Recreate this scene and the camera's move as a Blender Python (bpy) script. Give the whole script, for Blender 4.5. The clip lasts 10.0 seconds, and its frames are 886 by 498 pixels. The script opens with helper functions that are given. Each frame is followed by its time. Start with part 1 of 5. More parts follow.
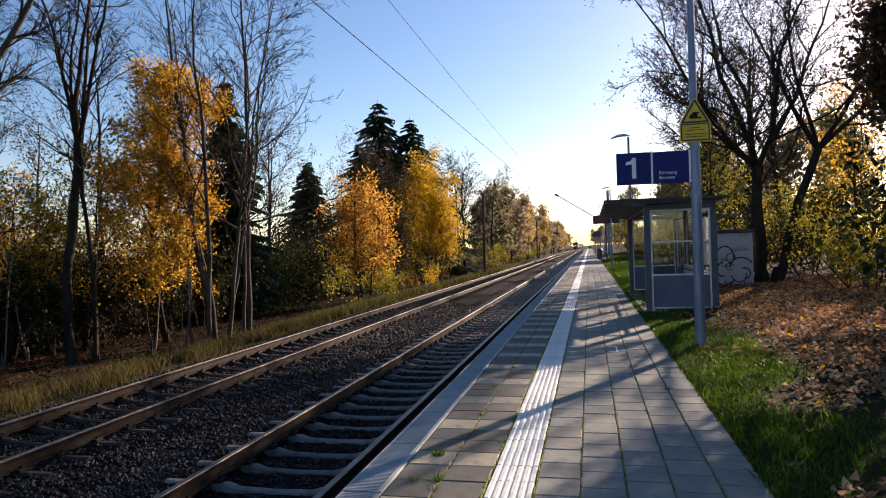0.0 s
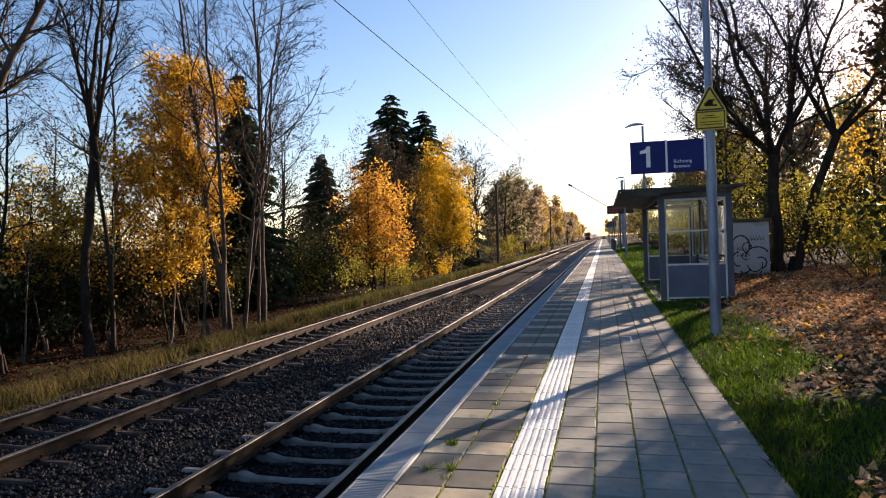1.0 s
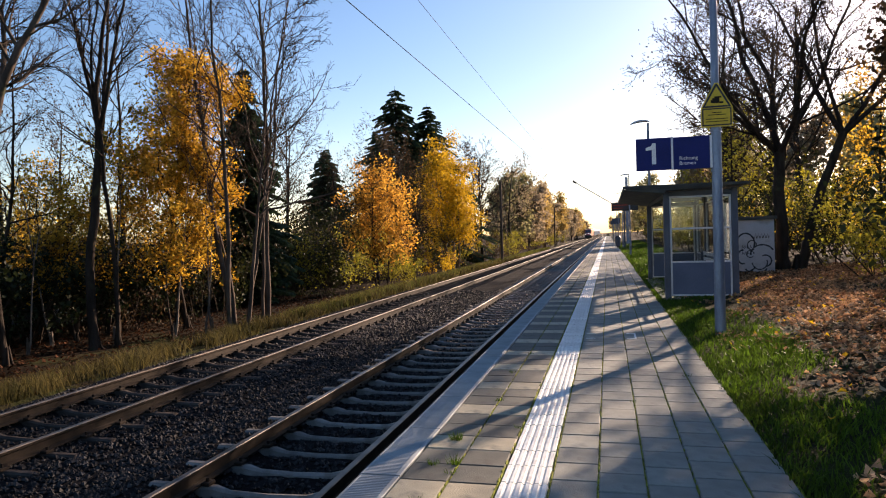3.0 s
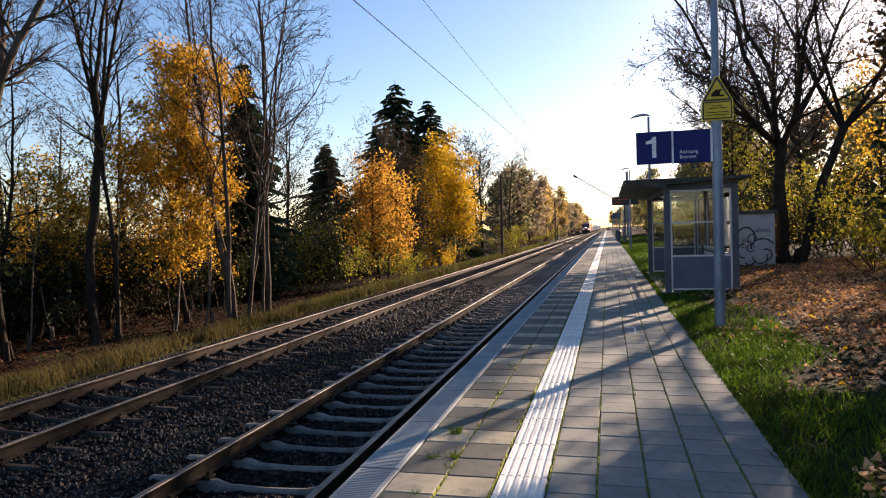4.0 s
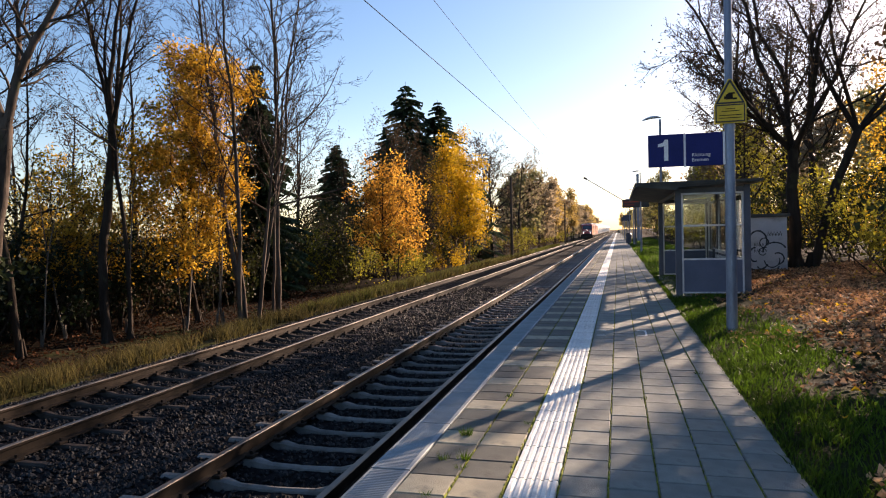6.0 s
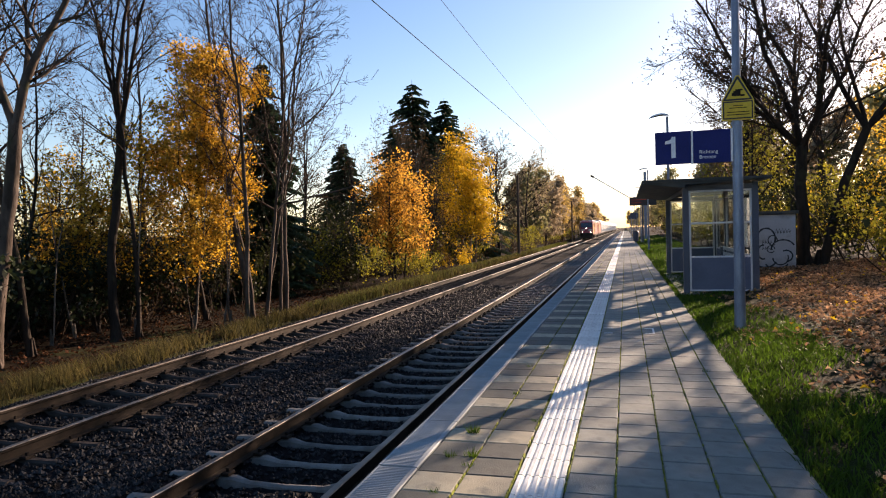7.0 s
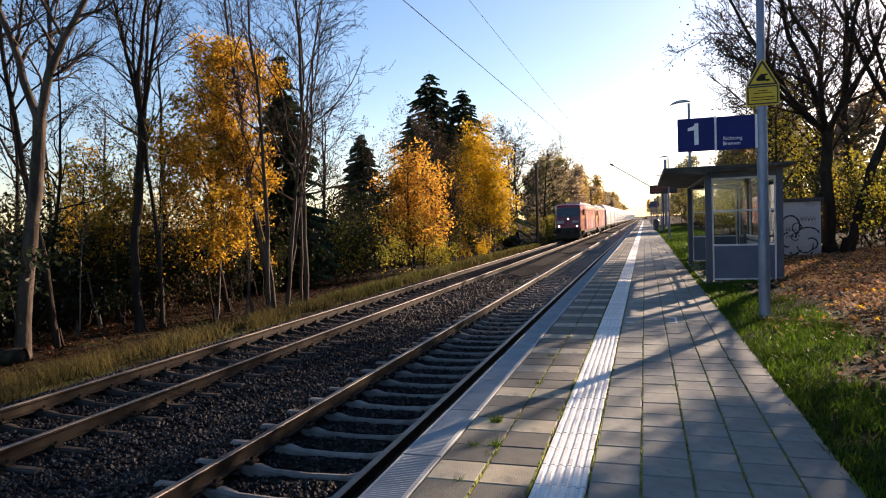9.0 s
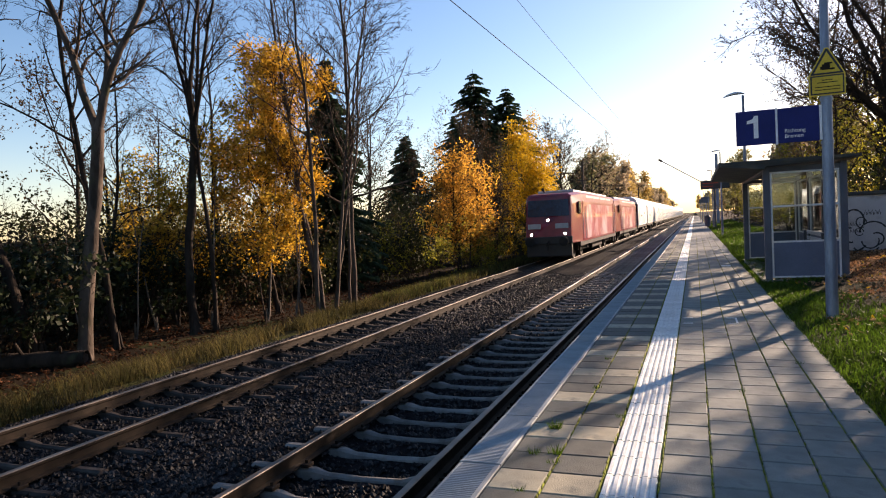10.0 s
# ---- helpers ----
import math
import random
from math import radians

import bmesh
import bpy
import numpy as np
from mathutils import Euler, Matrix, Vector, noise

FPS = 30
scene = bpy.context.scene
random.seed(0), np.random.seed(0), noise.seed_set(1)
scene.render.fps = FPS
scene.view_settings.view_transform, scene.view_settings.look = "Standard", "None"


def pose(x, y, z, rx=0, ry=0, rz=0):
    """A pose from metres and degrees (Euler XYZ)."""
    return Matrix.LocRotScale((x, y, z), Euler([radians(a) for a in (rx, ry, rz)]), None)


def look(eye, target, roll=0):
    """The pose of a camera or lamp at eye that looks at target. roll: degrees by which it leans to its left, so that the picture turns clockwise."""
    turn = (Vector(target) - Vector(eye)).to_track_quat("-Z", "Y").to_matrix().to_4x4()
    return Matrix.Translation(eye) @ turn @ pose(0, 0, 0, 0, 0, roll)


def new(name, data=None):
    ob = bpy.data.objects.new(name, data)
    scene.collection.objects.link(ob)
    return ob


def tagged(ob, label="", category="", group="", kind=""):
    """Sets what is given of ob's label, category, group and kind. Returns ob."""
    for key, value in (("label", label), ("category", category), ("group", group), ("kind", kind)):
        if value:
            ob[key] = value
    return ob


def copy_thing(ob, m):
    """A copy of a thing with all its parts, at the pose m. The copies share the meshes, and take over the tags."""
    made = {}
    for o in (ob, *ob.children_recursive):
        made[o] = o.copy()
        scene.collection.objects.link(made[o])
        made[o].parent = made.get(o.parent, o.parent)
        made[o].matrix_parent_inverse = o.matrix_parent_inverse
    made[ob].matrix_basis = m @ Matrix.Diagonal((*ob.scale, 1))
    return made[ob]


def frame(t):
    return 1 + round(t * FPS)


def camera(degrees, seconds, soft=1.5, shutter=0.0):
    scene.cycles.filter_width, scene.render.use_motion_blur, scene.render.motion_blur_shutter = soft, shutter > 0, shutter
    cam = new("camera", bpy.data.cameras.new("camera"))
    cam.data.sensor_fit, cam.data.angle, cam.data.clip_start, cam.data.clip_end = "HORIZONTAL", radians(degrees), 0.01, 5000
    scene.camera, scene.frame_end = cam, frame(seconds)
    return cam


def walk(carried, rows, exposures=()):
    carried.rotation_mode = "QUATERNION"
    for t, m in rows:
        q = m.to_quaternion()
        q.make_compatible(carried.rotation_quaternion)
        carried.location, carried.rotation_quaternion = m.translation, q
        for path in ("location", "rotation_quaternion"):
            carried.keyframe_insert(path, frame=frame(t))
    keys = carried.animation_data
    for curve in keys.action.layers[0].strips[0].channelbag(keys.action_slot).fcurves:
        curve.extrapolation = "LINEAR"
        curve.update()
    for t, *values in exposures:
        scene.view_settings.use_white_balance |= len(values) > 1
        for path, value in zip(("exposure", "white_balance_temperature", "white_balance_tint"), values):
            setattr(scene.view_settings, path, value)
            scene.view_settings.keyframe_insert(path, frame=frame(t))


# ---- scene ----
cam = camera(67.6, 10.0, soft=1.1)
PATH = [
    (0, (0.029, -0.746, 1.468), (-0.403, 1.207, 1.469), -1.8),
    (0.5, (0.019, -0.751, 1.467), (-0.451, 1.193, 1.45), -2.0),
    (1, (0.032, -0.739, 1.457), (-0.44, 1.204, 1.433), -2.1),
    (1.5, (0.031, -0.737, 1.462), (-0.443, 1.205, 1.423), -1.9),
    (2, (0.027, -0.742, 1.455), (-0.447, 1.201, 1.421), -1.6),
    (2.5, (0.018, -0.747, 1.456), (-0.463, 1.194, 1.426), -1.7),
    (4, (0.026, -0.732, 1.446), (-0.459, 1.208, 1.394), -1.8),
    (4.5, (0.025, -0.735, 1.446), (-0.461, 1.204, 1.394), -1.7),
    (5, (0.013, -0.748, 1.45), (-0.481, 1.189, 1.403), -1.5),
    (5.5, (0.01, -0.745, 1.451), (-0.493, 1.19, 1.404), -1.4),
    (7, (0.013, -0.752, 1.446), (-0.519, 1.175, 1.395), -1.6),
    (7.5, (0.007, -0.735, 1.441), (-0.535, 1.188, 1.369), -1.7),
    (8, (0.0, -0.735, 1.441), (-0.551, 1.186, 1.363), -1.8),
    (8.5, (-0.006, -0.73, 1.442), (-0.57, 1.187, 1.363), -1.8),
    (9, (-0.015, -0.743, 1.44), (-0.601, 1.168, 1.361), -2.0),
    (9.5, (-0.044, -0.722, 1.449), (-0.674, 1.174, 1.37), -2.1),
    (10, (-0.109, -0.681, 1.461), (-0.823, 1.186, 1.387), -2.9),
]
walk(cam, [(t, look(eye, target, roll)) for t, eye, target, roll in PATH],
     exposures=((0, 1.1, 8000, 27), (0.4, 1.34, 8500, 28), (10, 1.34, 8500, 28)))

# ---- world, sun, exposure ----
SUN_AZ, SUN_EL = 28.0, 19.5     # degrees clockwise from +y, and above the horizon
world = bpy.data.worlds.new("sky")
scene.world = world
world.use_nodes = True
_wn = world.node_tree.nodes
_bg = _wn["Background"]
_sky = _wn.new("ShaderNodeTexSky")
_sky.sky_type = "NISHITA"
_sky.sun_disc = False
_sky.sun_elevation, _sky.sun_rotation = radians(SUN_EL), radians(SUN_AZ)
_sky.air_density, _sky.dust_density, _sky.ozone_density = 1.0, 0.4, 3.4
_sat = _wn.new("ShaderNodeHueSaturation")
_sat.inputs["Saturation"].default_value = 1.2
world.node_tree.links.new(_sky.outputs[0], _sat.inputs["Color"])
world.node_tree.links.new(_sat.outputs[0], _bg.inputs[0])
_bg.inputs[1].default_value = 0.092
_sun = bpy.data.lights.new("sun", "SUN")
_sun.energy, _sun.angle, _sun.color = 5.0, radians(0.55), (1.0, 0.92, 0.80)
_sd = Vector((math.sin(radians(SUN_AZ)) * math.cos(radians(SUN_EL)),
              math.cos(radians(SUN_AZ)) * math.cos(radians(SUN_EL)), math.sin(radians(SUN_EL))))
new("sun", _sun).matrix_world = look(_sd * 100, (0, 0, 0))


# ---- materials ----
def mat(name, c1, c2=None, scale=8.0, rough=0.7, bump=0.0, metal=0.0, fine=60.0, rand=0.0, island=0.0,
        translucent=0.0, spec=0.5, stretch=(1, 1, 1), dirt_sheen=None, dirt_sheen_scale=1.5, dirt_sheen_lo=0.55, coat=0.0):
    """Two tones by broad noise, fine grain, optional dirt or painted sheen, bump and variation from piece to piece."""
    m = bpy.data.materials.new(name)
    m.use_nodes = True
    nt = m.node_tree
    n, li = nt.nodes, nt.links
    p = n["Principled BSDF"]
    c2 = c2 or tuple(c * 0.7 for c in c1)
    tc = n.new("ShaderNodeTexCoord")
    mp = n.new("ShaderNodeMapping")
    mp.inputs["Scale"].default_value = stretch
    li.new(tc.outputs["Object"], mp.inputs[0])
    a = n.new("ShaderNodeTexNoise")
    a.inputs["Scale"].default_value, a.inputs["Detail"].default_value = scale, 5
    li.new(mp.outputs[0], a.inputs["Vector"])
    ra = n.new("ShaderNodeValToRGB")
    ra.color_ramp.elements[0].position, ra.color_ramp.elements[1].position = 0.35, 0.65
    ra.color_ramp.elements[0].color, ra.color_ramp.elements[1].color = (*c2, 1), (*c1, 1)
    li.new(a.outputs[0], ra.inputs[0])
    out = ra.outputs[0]
    f = n.new("ShaderNodeTexNoise")
    f.inputs["Scale"].default_value, f.inputs["Detail"].default_value = fine, 3
    li.new(mp.outputs[0], f.inputs["Vector"])

    def times(col, fac_socket, lo, hi):
        mr = n.new("ShaderNodeMapRange")
        mr.inputs[3].default_value, mr.inputs[4].default_value = lo, hi
        li.new(fac_socket, mr.inputs[0])
        mx = n.new("ShaderNodeMix")
        mx.data_type, mx.blend_type = "RGBA", "MULTIPLY"
        mx.inputs[0].default_value = 1.0
        li.new(col, mx.inputs[6])
        li.new(mr.outputs[0], mx.inputs[7])
        return mx.outputs[2]
    out = times(out, f.outputs[0], 0.72, 1.28)
    if dirt_sheen:
        d = n.new("ShaderNodeTexNoise")
        d.inputs["Scale"].default_value, d.inputs["Detail"].default_value = dirt_sheen_scale, 6
        li.new(tc.outputs["Object"], d.inputs["Vector"])
        mr = n.new("ShaderNodeMapRange")
        mr.inputs[1].default_value, mr.inputs[2].default_value = dirt_sheen_lo, dirt_sheen_lo + 0.15
        li.new(d.outputs[0], mr.inputs[0])
        mx = n.new("ShaderNodeMix")
        mx.data_type = "RGBA"
        li.new(mr.outputs[0], mx.inputs[0])
        li.new(out, mx.inputs[6])
        mx.inputs[7].default_value = (*dirt_sheen, 1)
        out = mx.outputs[2]
    if rand:
        oi = n.new("ShaderNodeObjectInfo")
        out = times(out, oi.outputs["Random"], 1 - rand, 1 + rand)
    if island:
        ge = n.new("ShaderNodeNewGeometry")
        out = times(out, ge.outputs["Random Per Island"], 1 - island, 1 + island)
    li.new(out, p.inputs["Base Color"])
    p.inputs["Metallic"].default_value = metal
    p.inputs["Specular IOR Level"].default_value = spec
    p.inputs["Coat Weight"].default_value = coat
    rr = n.new("ShaderNodeMapRange")
    rr.inputs[3].default_value, rr.inputs[4].default_value = max(rough - 0.12, 0.02), min(rough + 0.12, 1)
    li.new(f.outputs[0], rr.inputs[0])
    li.new(rr.outputs[0], p.inputs["Roughness"])
    if bump:
        b = n.new("ShaderNodeBump")
        b.inputs["Strength"].default_value, b.inputs["Distance"].default_value = 1.0, bump
        li.new(f.outputs[0], b.inputs["Height"])
        li.new(b.outputs[0], p.inputs["Normal"])
    if translucent:
        t = n.new("ShaderNodeBsdfTranslucent")
        li.new(out, t.inputs[0])
        ms = n.new("ShaderNodeMixShader")
        ms.inputs[0].default_value = translucent
        li.new(p.outputs[0], ms.inputs[1])
        li.new(t.outputs[0], ms.inputs[2])
        li.new(ms.outputs[0], n["Material Output"].inputs[0])
    return m


def glow(name, c, strength):
    m = bpy.data.materials.new(name)
    m.use_nodes = True
    p = m.node_tree.nodes["Principled BSDF"]
    p.inputs["Base Color"].default_value = (*(0.1 * k for k in c), 1)
    p.inputs["Emission Color"].default_value = (*c, 1)
    p.inputs["Emission Strength"].default_value = strength
    return m


def glass(name, tint=(0.9, 0.95, 0.95), rough=0.02):
    m = bpy.data.materials.new(name)
    m.use_nodes = True
    n, li = m.node_tree.nodes, m.node_tree.links
    n.remove(n["Principled BSDF"])
    tr, gl, mx, fr = (n.new("ShaderNodeBsdfTransparent"), n.new("ShaderNodeBsdfGlossy"),
                      n.new("ShaderNodeMixShader"), n.new("ShaderNodeFresnel"))
    tr.inputs[0].default_value = (*tint, 1)
    gl.inputs["Roughness"].default_value = rough
    fr.inputs[0].default_value = 1.5
    li.new(fr.outputs[0], mx.inputs[0])
    li.new(tr.outputs[0], mx.inputs[1])
    li.new(gl.outputs[0], mx.inputs[2])
    li.new(mx.outputs[0], n["Material Output"].inputs[0])
    return m


M = dict(
    soil=mat("woodland_soil", (0.025, 0.016, 0.009), (0.012, 0.008, 0.005), 1.2, 0.95, 0.03, fine=18, spec=0.05, dirt_sheen=(0.03, 0.034, 0.012), dirt_sheen_scale=0.5),
    verge=mat("verge_earth", (0.03, 0.035, 0.010), (0.018, 0.014, 0.008), 2.0, 0.95, 0.03, fine=30, spec=0.05),
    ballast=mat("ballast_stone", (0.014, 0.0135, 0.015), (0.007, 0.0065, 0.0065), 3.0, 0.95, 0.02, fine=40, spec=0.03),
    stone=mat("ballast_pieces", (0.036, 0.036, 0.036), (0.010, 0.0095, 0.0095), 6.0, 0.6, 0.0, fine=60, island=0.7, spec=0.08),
    sleeper=mat("sleeper_concrete", (0.23, 0.218, 0.2), (0.14, 0.128, 0.112), 5.0, 0.8, 0.004, fine=70, rand=0.2, dirt_sheen=(0.13, 0.10, 0.08), dirt_sheen_scale=4, spec=0.15),
    sleeperdark=mat("dark_far_sleeper", (0.075, 0.06, 0.05), (0.04, 0.032, 0.027), 5.0, 0.9, 0.004, fine=70, rand=0.2, spec=0.1),
    rust=mat("rusty_rail_steel", (0.03, 0.021, 0.015), (0.014, 0.010, 0.007), 5.0, 0.75, 0.002, fine=90, spec=0.12),
    railtop=mat("worn_rail_head", (0.23, 0.19, 0.155), (0.14, 0.11, 0.085), 4.0, 0.48, 0.0, metal=0.7, fine=60),
    slab=mat("grey_concrete_slab", (0.18, 0.197, 0.175), (0.125, 0.136, 0.12), 5.0, 0.8, 0.003, fine=110, rand=0.14, dirt_sheen=(0.095, 0.095, 0.085), dirt_sheen_scale=6, dirt_sheen_lo=0.58),
    slabfar=mat("grey_concrete_slab_far", (0.18, 0.197, 0.175), (0.125, 0.136, 0.12), 5.0, 0.8, 0.003, fine=110, island=0.14),
    slabd=mat("dark_grey_slab", (0.075, 0.082, 0.07), (0.052, 0.058, 0.05), 5.0, 0.82, 0.003, fine=110, rand=0.2, dirt_sheen=(0.04, 0.04, 0.035), dirt_sheen_scale=5),
    slabw=mat("yellow_grey_slab", (0.33, 0.305, 0.22), (0.25, 0.23, 0.165), 5.0, 0.82, 0.003, fine=110, rand=0.16, dirt_sheen=(0.11, 0.11, 0.09), dirt_sheen_scale=5),
    slabwfar=mat("yellow_grey_slab_far", (0.25, 0.235, 0.19), (0.18, 0.17, 0.14), 5.0, 0.82, 0.003, fine=110, island=0.16),
    moss=mat("joint_moss", (0.20, 0.22, 0.035), (0.10, 0.12, 0.02), 9.0, 0.9, 0.004, fine=80, island=0.4, spec=0.1),
    joint=mat("mossy_joint_sand", (0.05, 0.052, 0.02), (0.025, 0.022, 0.015), 6.0, 0.95, 0.004, fine=60, spec=0.1),
    kerb=mat("pale_edge_concrete", (0.26, 0.30, 0.31), (0.19, 0.222, 0.232), 4.0, 0.7, 0.002, fine=120, rand=0.06, dirt_sheen=(0.2, 0.2, 0.2), dirt_sheen_scale=3, dirt_sheen_lo=0.6),
    tactile=mat("white_tactile_concrete", (0.66, 0.69, 0.665), (0.51, 0.53, 0.51), 6.0, 0.6, 0.002, fine=90, rand=0.1, dirt_sheen=(0.3, 0.28, 0.26), dirt_sheen_scale=5, dirt_sheen_lo=0.58),
    tactilefar=mat("white_tactile_concrete_far", (0.66, 0.69, 0.665), (0.51, 0.53, 0.51), 6.0, 0.6, 0.002, fine=90, island=0.1),
    paint=mat("white_marking_paint", (0.75, 0.74, 0.72), (0.6, 0.6, 0.58), 12, 0.6),
    steel=mat("galvanised_steel", (0.21, 0.27, 0.36), (0.13, 0.17, 0.24), 9.0, 0.45, 0.001, metal=0.5, fine=50, stretch=(1, 1, 0.25)),
    frame=mat("grey_blue_painted_steel", (0.055, 0.075, 0.11), (0.04, 0.055, 0.082), 3.0, 0.45, 0.0005, fine=40, dirt_sheen=(0.1, 0.1, 0.1), dirt_sheen_scale=3, dirt_sheen_lo=0.64),
    panel=mat("blue_grey_panel", (0.075, 0.105, 0.17), (0.058, 0.085, 0.14), 2.0, 0.5, 0.0005, fine=40, dirt_sheen=(0.10, 0.12, 0.16), dirt_sheen_scale=2.5, dirt_sheen_lo=0.6),
    trimw=mat("pale_aluminium_trim", (0.6, 0.62, 0.65), (0.5, 0.52, 0.55), 5.0, 0.45, metal=0.3),
    roofdark=mat("dark_roof_sheet", (0.05, 0.05, 0.045), (0.03, 0.032, 0.03), 3.0, 0.7, 0.002, fine=40, dirt_sheen=(0.09, 0.085, 0.06), dirt_sheen_scale=3),
    blue=mat("blue_sign_enamel", (0.008, 0.02, 0.14), (0.006, 0.016, 0.11), 3.0, 0.45, spec=0.15),
    white=mat("white_sign_paint", (0.8, 0.8, 0.8), (0.7, 0.7, 0.72), 8.0, 0.5),
    yellow=mat("yellow_sign_enamel", (0.72, 0.46, 0.02), (0.62, 0.38, 0.015), 4.0, 0.45),
    black=mat("black_paint", (0.015, 0.015, 0.016), (0.01, 0.01, 0.011), 6.0, 0.5),
    red=mat("traffic_red_enamel", (0.25, 0.002, 0.012), (0.19, 0.002, 0.010), 0.6, 0.34, fine=6, dirt_sheen=(0.17, 0.008, 0.014), dirt_sheen_scale=0.5, dirt_sheen_lo=0.6, coat=0.35),
    # pale pink blotches paint the sky's reflection, with dust, on the loco side
    redside=mat("dusty_red_enamel_with_sheen", (0.40, 0.05, 0.085), (0.28, 0.015, 0.04), 0.7, 0.35, fine=5, dirt_sheen=(0.6, 0.42, 0.45), dirt_sheen_scale=0.45, dirt_sheen_lo=0.46, coat=0.3),
    wagon=mat("pale_grey_wagon_paint", (0.84, 0.83, 0.81), (0.74, 0.73, 0.70), 0.8, 0.45, fine=12, dirt_sheen=(0.6, 0.57, 0.52), dirt_sheen_scale=0.6, dirt_sheen_lo=0.6),
    under=mat("dirty_running_gear", (0.035, 0.03, 0.027), (0.02, 0.018, 0.016), 3.0, 0.8, 0.003, spec=0.15),
    locoroof=mat("grey_loco_roof", (0.45, 0.45, 0.45), (0.36, 0.36, 0.35), 2.0, 0.5),
    screen=mat("dark_windscreen_glass", (0.012, 0.016, 0.03), (0.01, 0.012, 0.022), 2.0, 0.08, spec=0.6),
    bark=mat("dark_bark", (0.042, 0.031, 0.024), (0.02, 0.015, 0.012), 5.0, 0.9, 0.02, fine=30, stretch=(1, 1, 0.2), dirt_sheen=(0.045, 0.05, 0.028), dirt_sheen_scale=2, dirt_sheen_lo=0.58, spec=0.1),
    barkpale=mat("pale_bark", (0.19, 0.16, 0.13), (0.07, 0.055, 0.045), 4.0, 0.85, 0.015, fine=25, stretch=(1, 1, 0.5), dirt_sheen=(0.06, 0.05, 0.04), dirt_sheen_scale=3, dirt_sheen_lo=0.56, spec=0.15),
    barkmid=mat("grey_brown_bark", (0.105, 0.08, 0.065), (0.04, 0.03, 0.024), 4.0, 0.88, 0.015, fine=25, stretch=(1, 1, 0.4), dirt_sheen=(0.05, 0.05, 0.03), dirt_sheen_scale=2.5, dirt_sheen_lo=0.55, spec=0.1),
    twig=mat("brown_twigs", (0.05, 0.036, 0.026), (0.028, 0.02, 0.015), 3.0, 0.9, spec=0.08),
    needle=mat("spruce_needles", (0.05, 0.085, 0.045), (0.028, 0.052, 0.03), 1.5, 0.7, island=0.4, translucent=0.15, spec=0.12),
    gold=mat("golden_leaves", (0.58, 0.36, 0.05), (0.42, 0.22, 0.025), 1.0, 0.6, island=0.45, translucent=0.66, spec=0.12),
    orange=mat("orange_brown_leaves", (0.55, 0.31, 0.055), (0.38, 0.18, 0.03), 1.0, 0.6, island=0.45, translucent=0.66, spec=0.12),
    lemon=mat("yellow_leaves", (0.60, 0.38, 0.03), (0.42, 0.26, 0.02), 0.9, 0.6, island=0.35, translucent=0.5, spec=0.12),
    olive=mat("yellow_green_leaves", (0.33, 0.28, 0.035), (0.17, 0.165, 0.022), 1.0, 0.6, island=0.45, translucent=0.5, spec=0.12),
    # brown, darkgreen and evergreen are lowered to carry the thickets' deep shade
    brown=mat("dry_brown_leaves", (0.085, 0.052, 0.025), (0.045, 0.029, 0.016), 1.0, 0.7, island=0.5, translucent=0.35, spec=0.12),
    darkgreen=mat("shade_dark_undergrowth_leaves", (0.028, 0.034, 0.010), (0.015, 0.018, 0.006), 1.0, 0.6, island=0.5, translucent=0.35, spec=0.12),
    evergreen=mat("shade_dark_evergreen_leaves", (0.022, 0.032, 0.012), (0.012, 0.018, 0.008), 1.0, 0.5, island=0.5, translucent=0.2, spec=0.12),
    # darker litter for the wood floor, with the trees' shade in its colour
    woodlitter=mat("shade_darkened_fallen_leaves", (0.075, 0.03, 0.014), (0.035, 0.015, 0.008), 1.0, 0.8, island=0.6, translucent=0.15, spec=0.06),
    # far leaf colours are lightened: aerial haze mixed into the paint
    farolive=mat("haze_paled_olive_leaves", (0.36, 0.32, 0.15), (0.22, 0.21, 0.10), 0.4, 0.7, island=0.35, translucent=0.5, spec=0.1),
    farbrown=mat("haze_paled_brown_leaves", (0.36, 0.28, 0.18), (0.23, 0.18, 0.12), 0.4, 0.7, island=0.35, translucent=0.5, spec=0.1),
    fargold=mat("haze_paled_gold_leaves", (0.48, 0.34, 0.11), (0.32, 0.22, 0.08), 0.4, 0.7, island=0.35, translucent=0.5, spec=0.1),
    litter=mat("fallen_leaves", (0.50, 0.30, 0.17), (0.22, 0.10, 0.05), 3.0, 0.75, island=0.75, translucent=0.25, spec=0.15),
    grass=mat("grass_blades", (0.07, 0.14, 0.014), (0.035, 0.07, 0.008), 1.5, 0.55, island=0.5, translucent=0.55, spec=0.15),
    weed=mat("weedy_grass", (0.12, 0.12, 0.03), (0.06, 0.07, 0.018), 0.9, 0.8, island=0.5, translucent=0.4, spec=0.1),
    drygrass=mat("dry_grass_blades", (0.10, 0.078, 0.028), (0.045, 0.043, 0.014), 0.9, 0.8, island=0.7, translucent=0.4, spec=0.1),
    wood=mat("weathered_pole_wood", (0.09, 0.07, 0.055), (0.05, 0.04, 0.03), 4.0, 0.9, 0.004, stretch=(1, 1, 0.1), spec=0.1),
    boxwall=mat("pale_rendered_wall", (0.5, 0.5, 0.52), (0.42, 0.42, 0.44), 2.0, 0.8, 0.002, dirt_sheen=(0.3, 0.29, 0.28), dirt_sheen_scale=2),
    graf=mat("black_spray_paint", (0.02, 0.02, 0.025), (0.03, 0.03, 0.035), 6.0, 0.6),
    wire=mat("dark_wire", (0.02, 0.02, 0.02), (0.012, 0.012, 0.012), 4, 0.8, spec=0.05),
    led=glow("orange_led", (0.8, 0.10, 0.02), 0.06),
    lamp=glow("white_headlight", (1.0, 0.96, 0.9), 9.0),
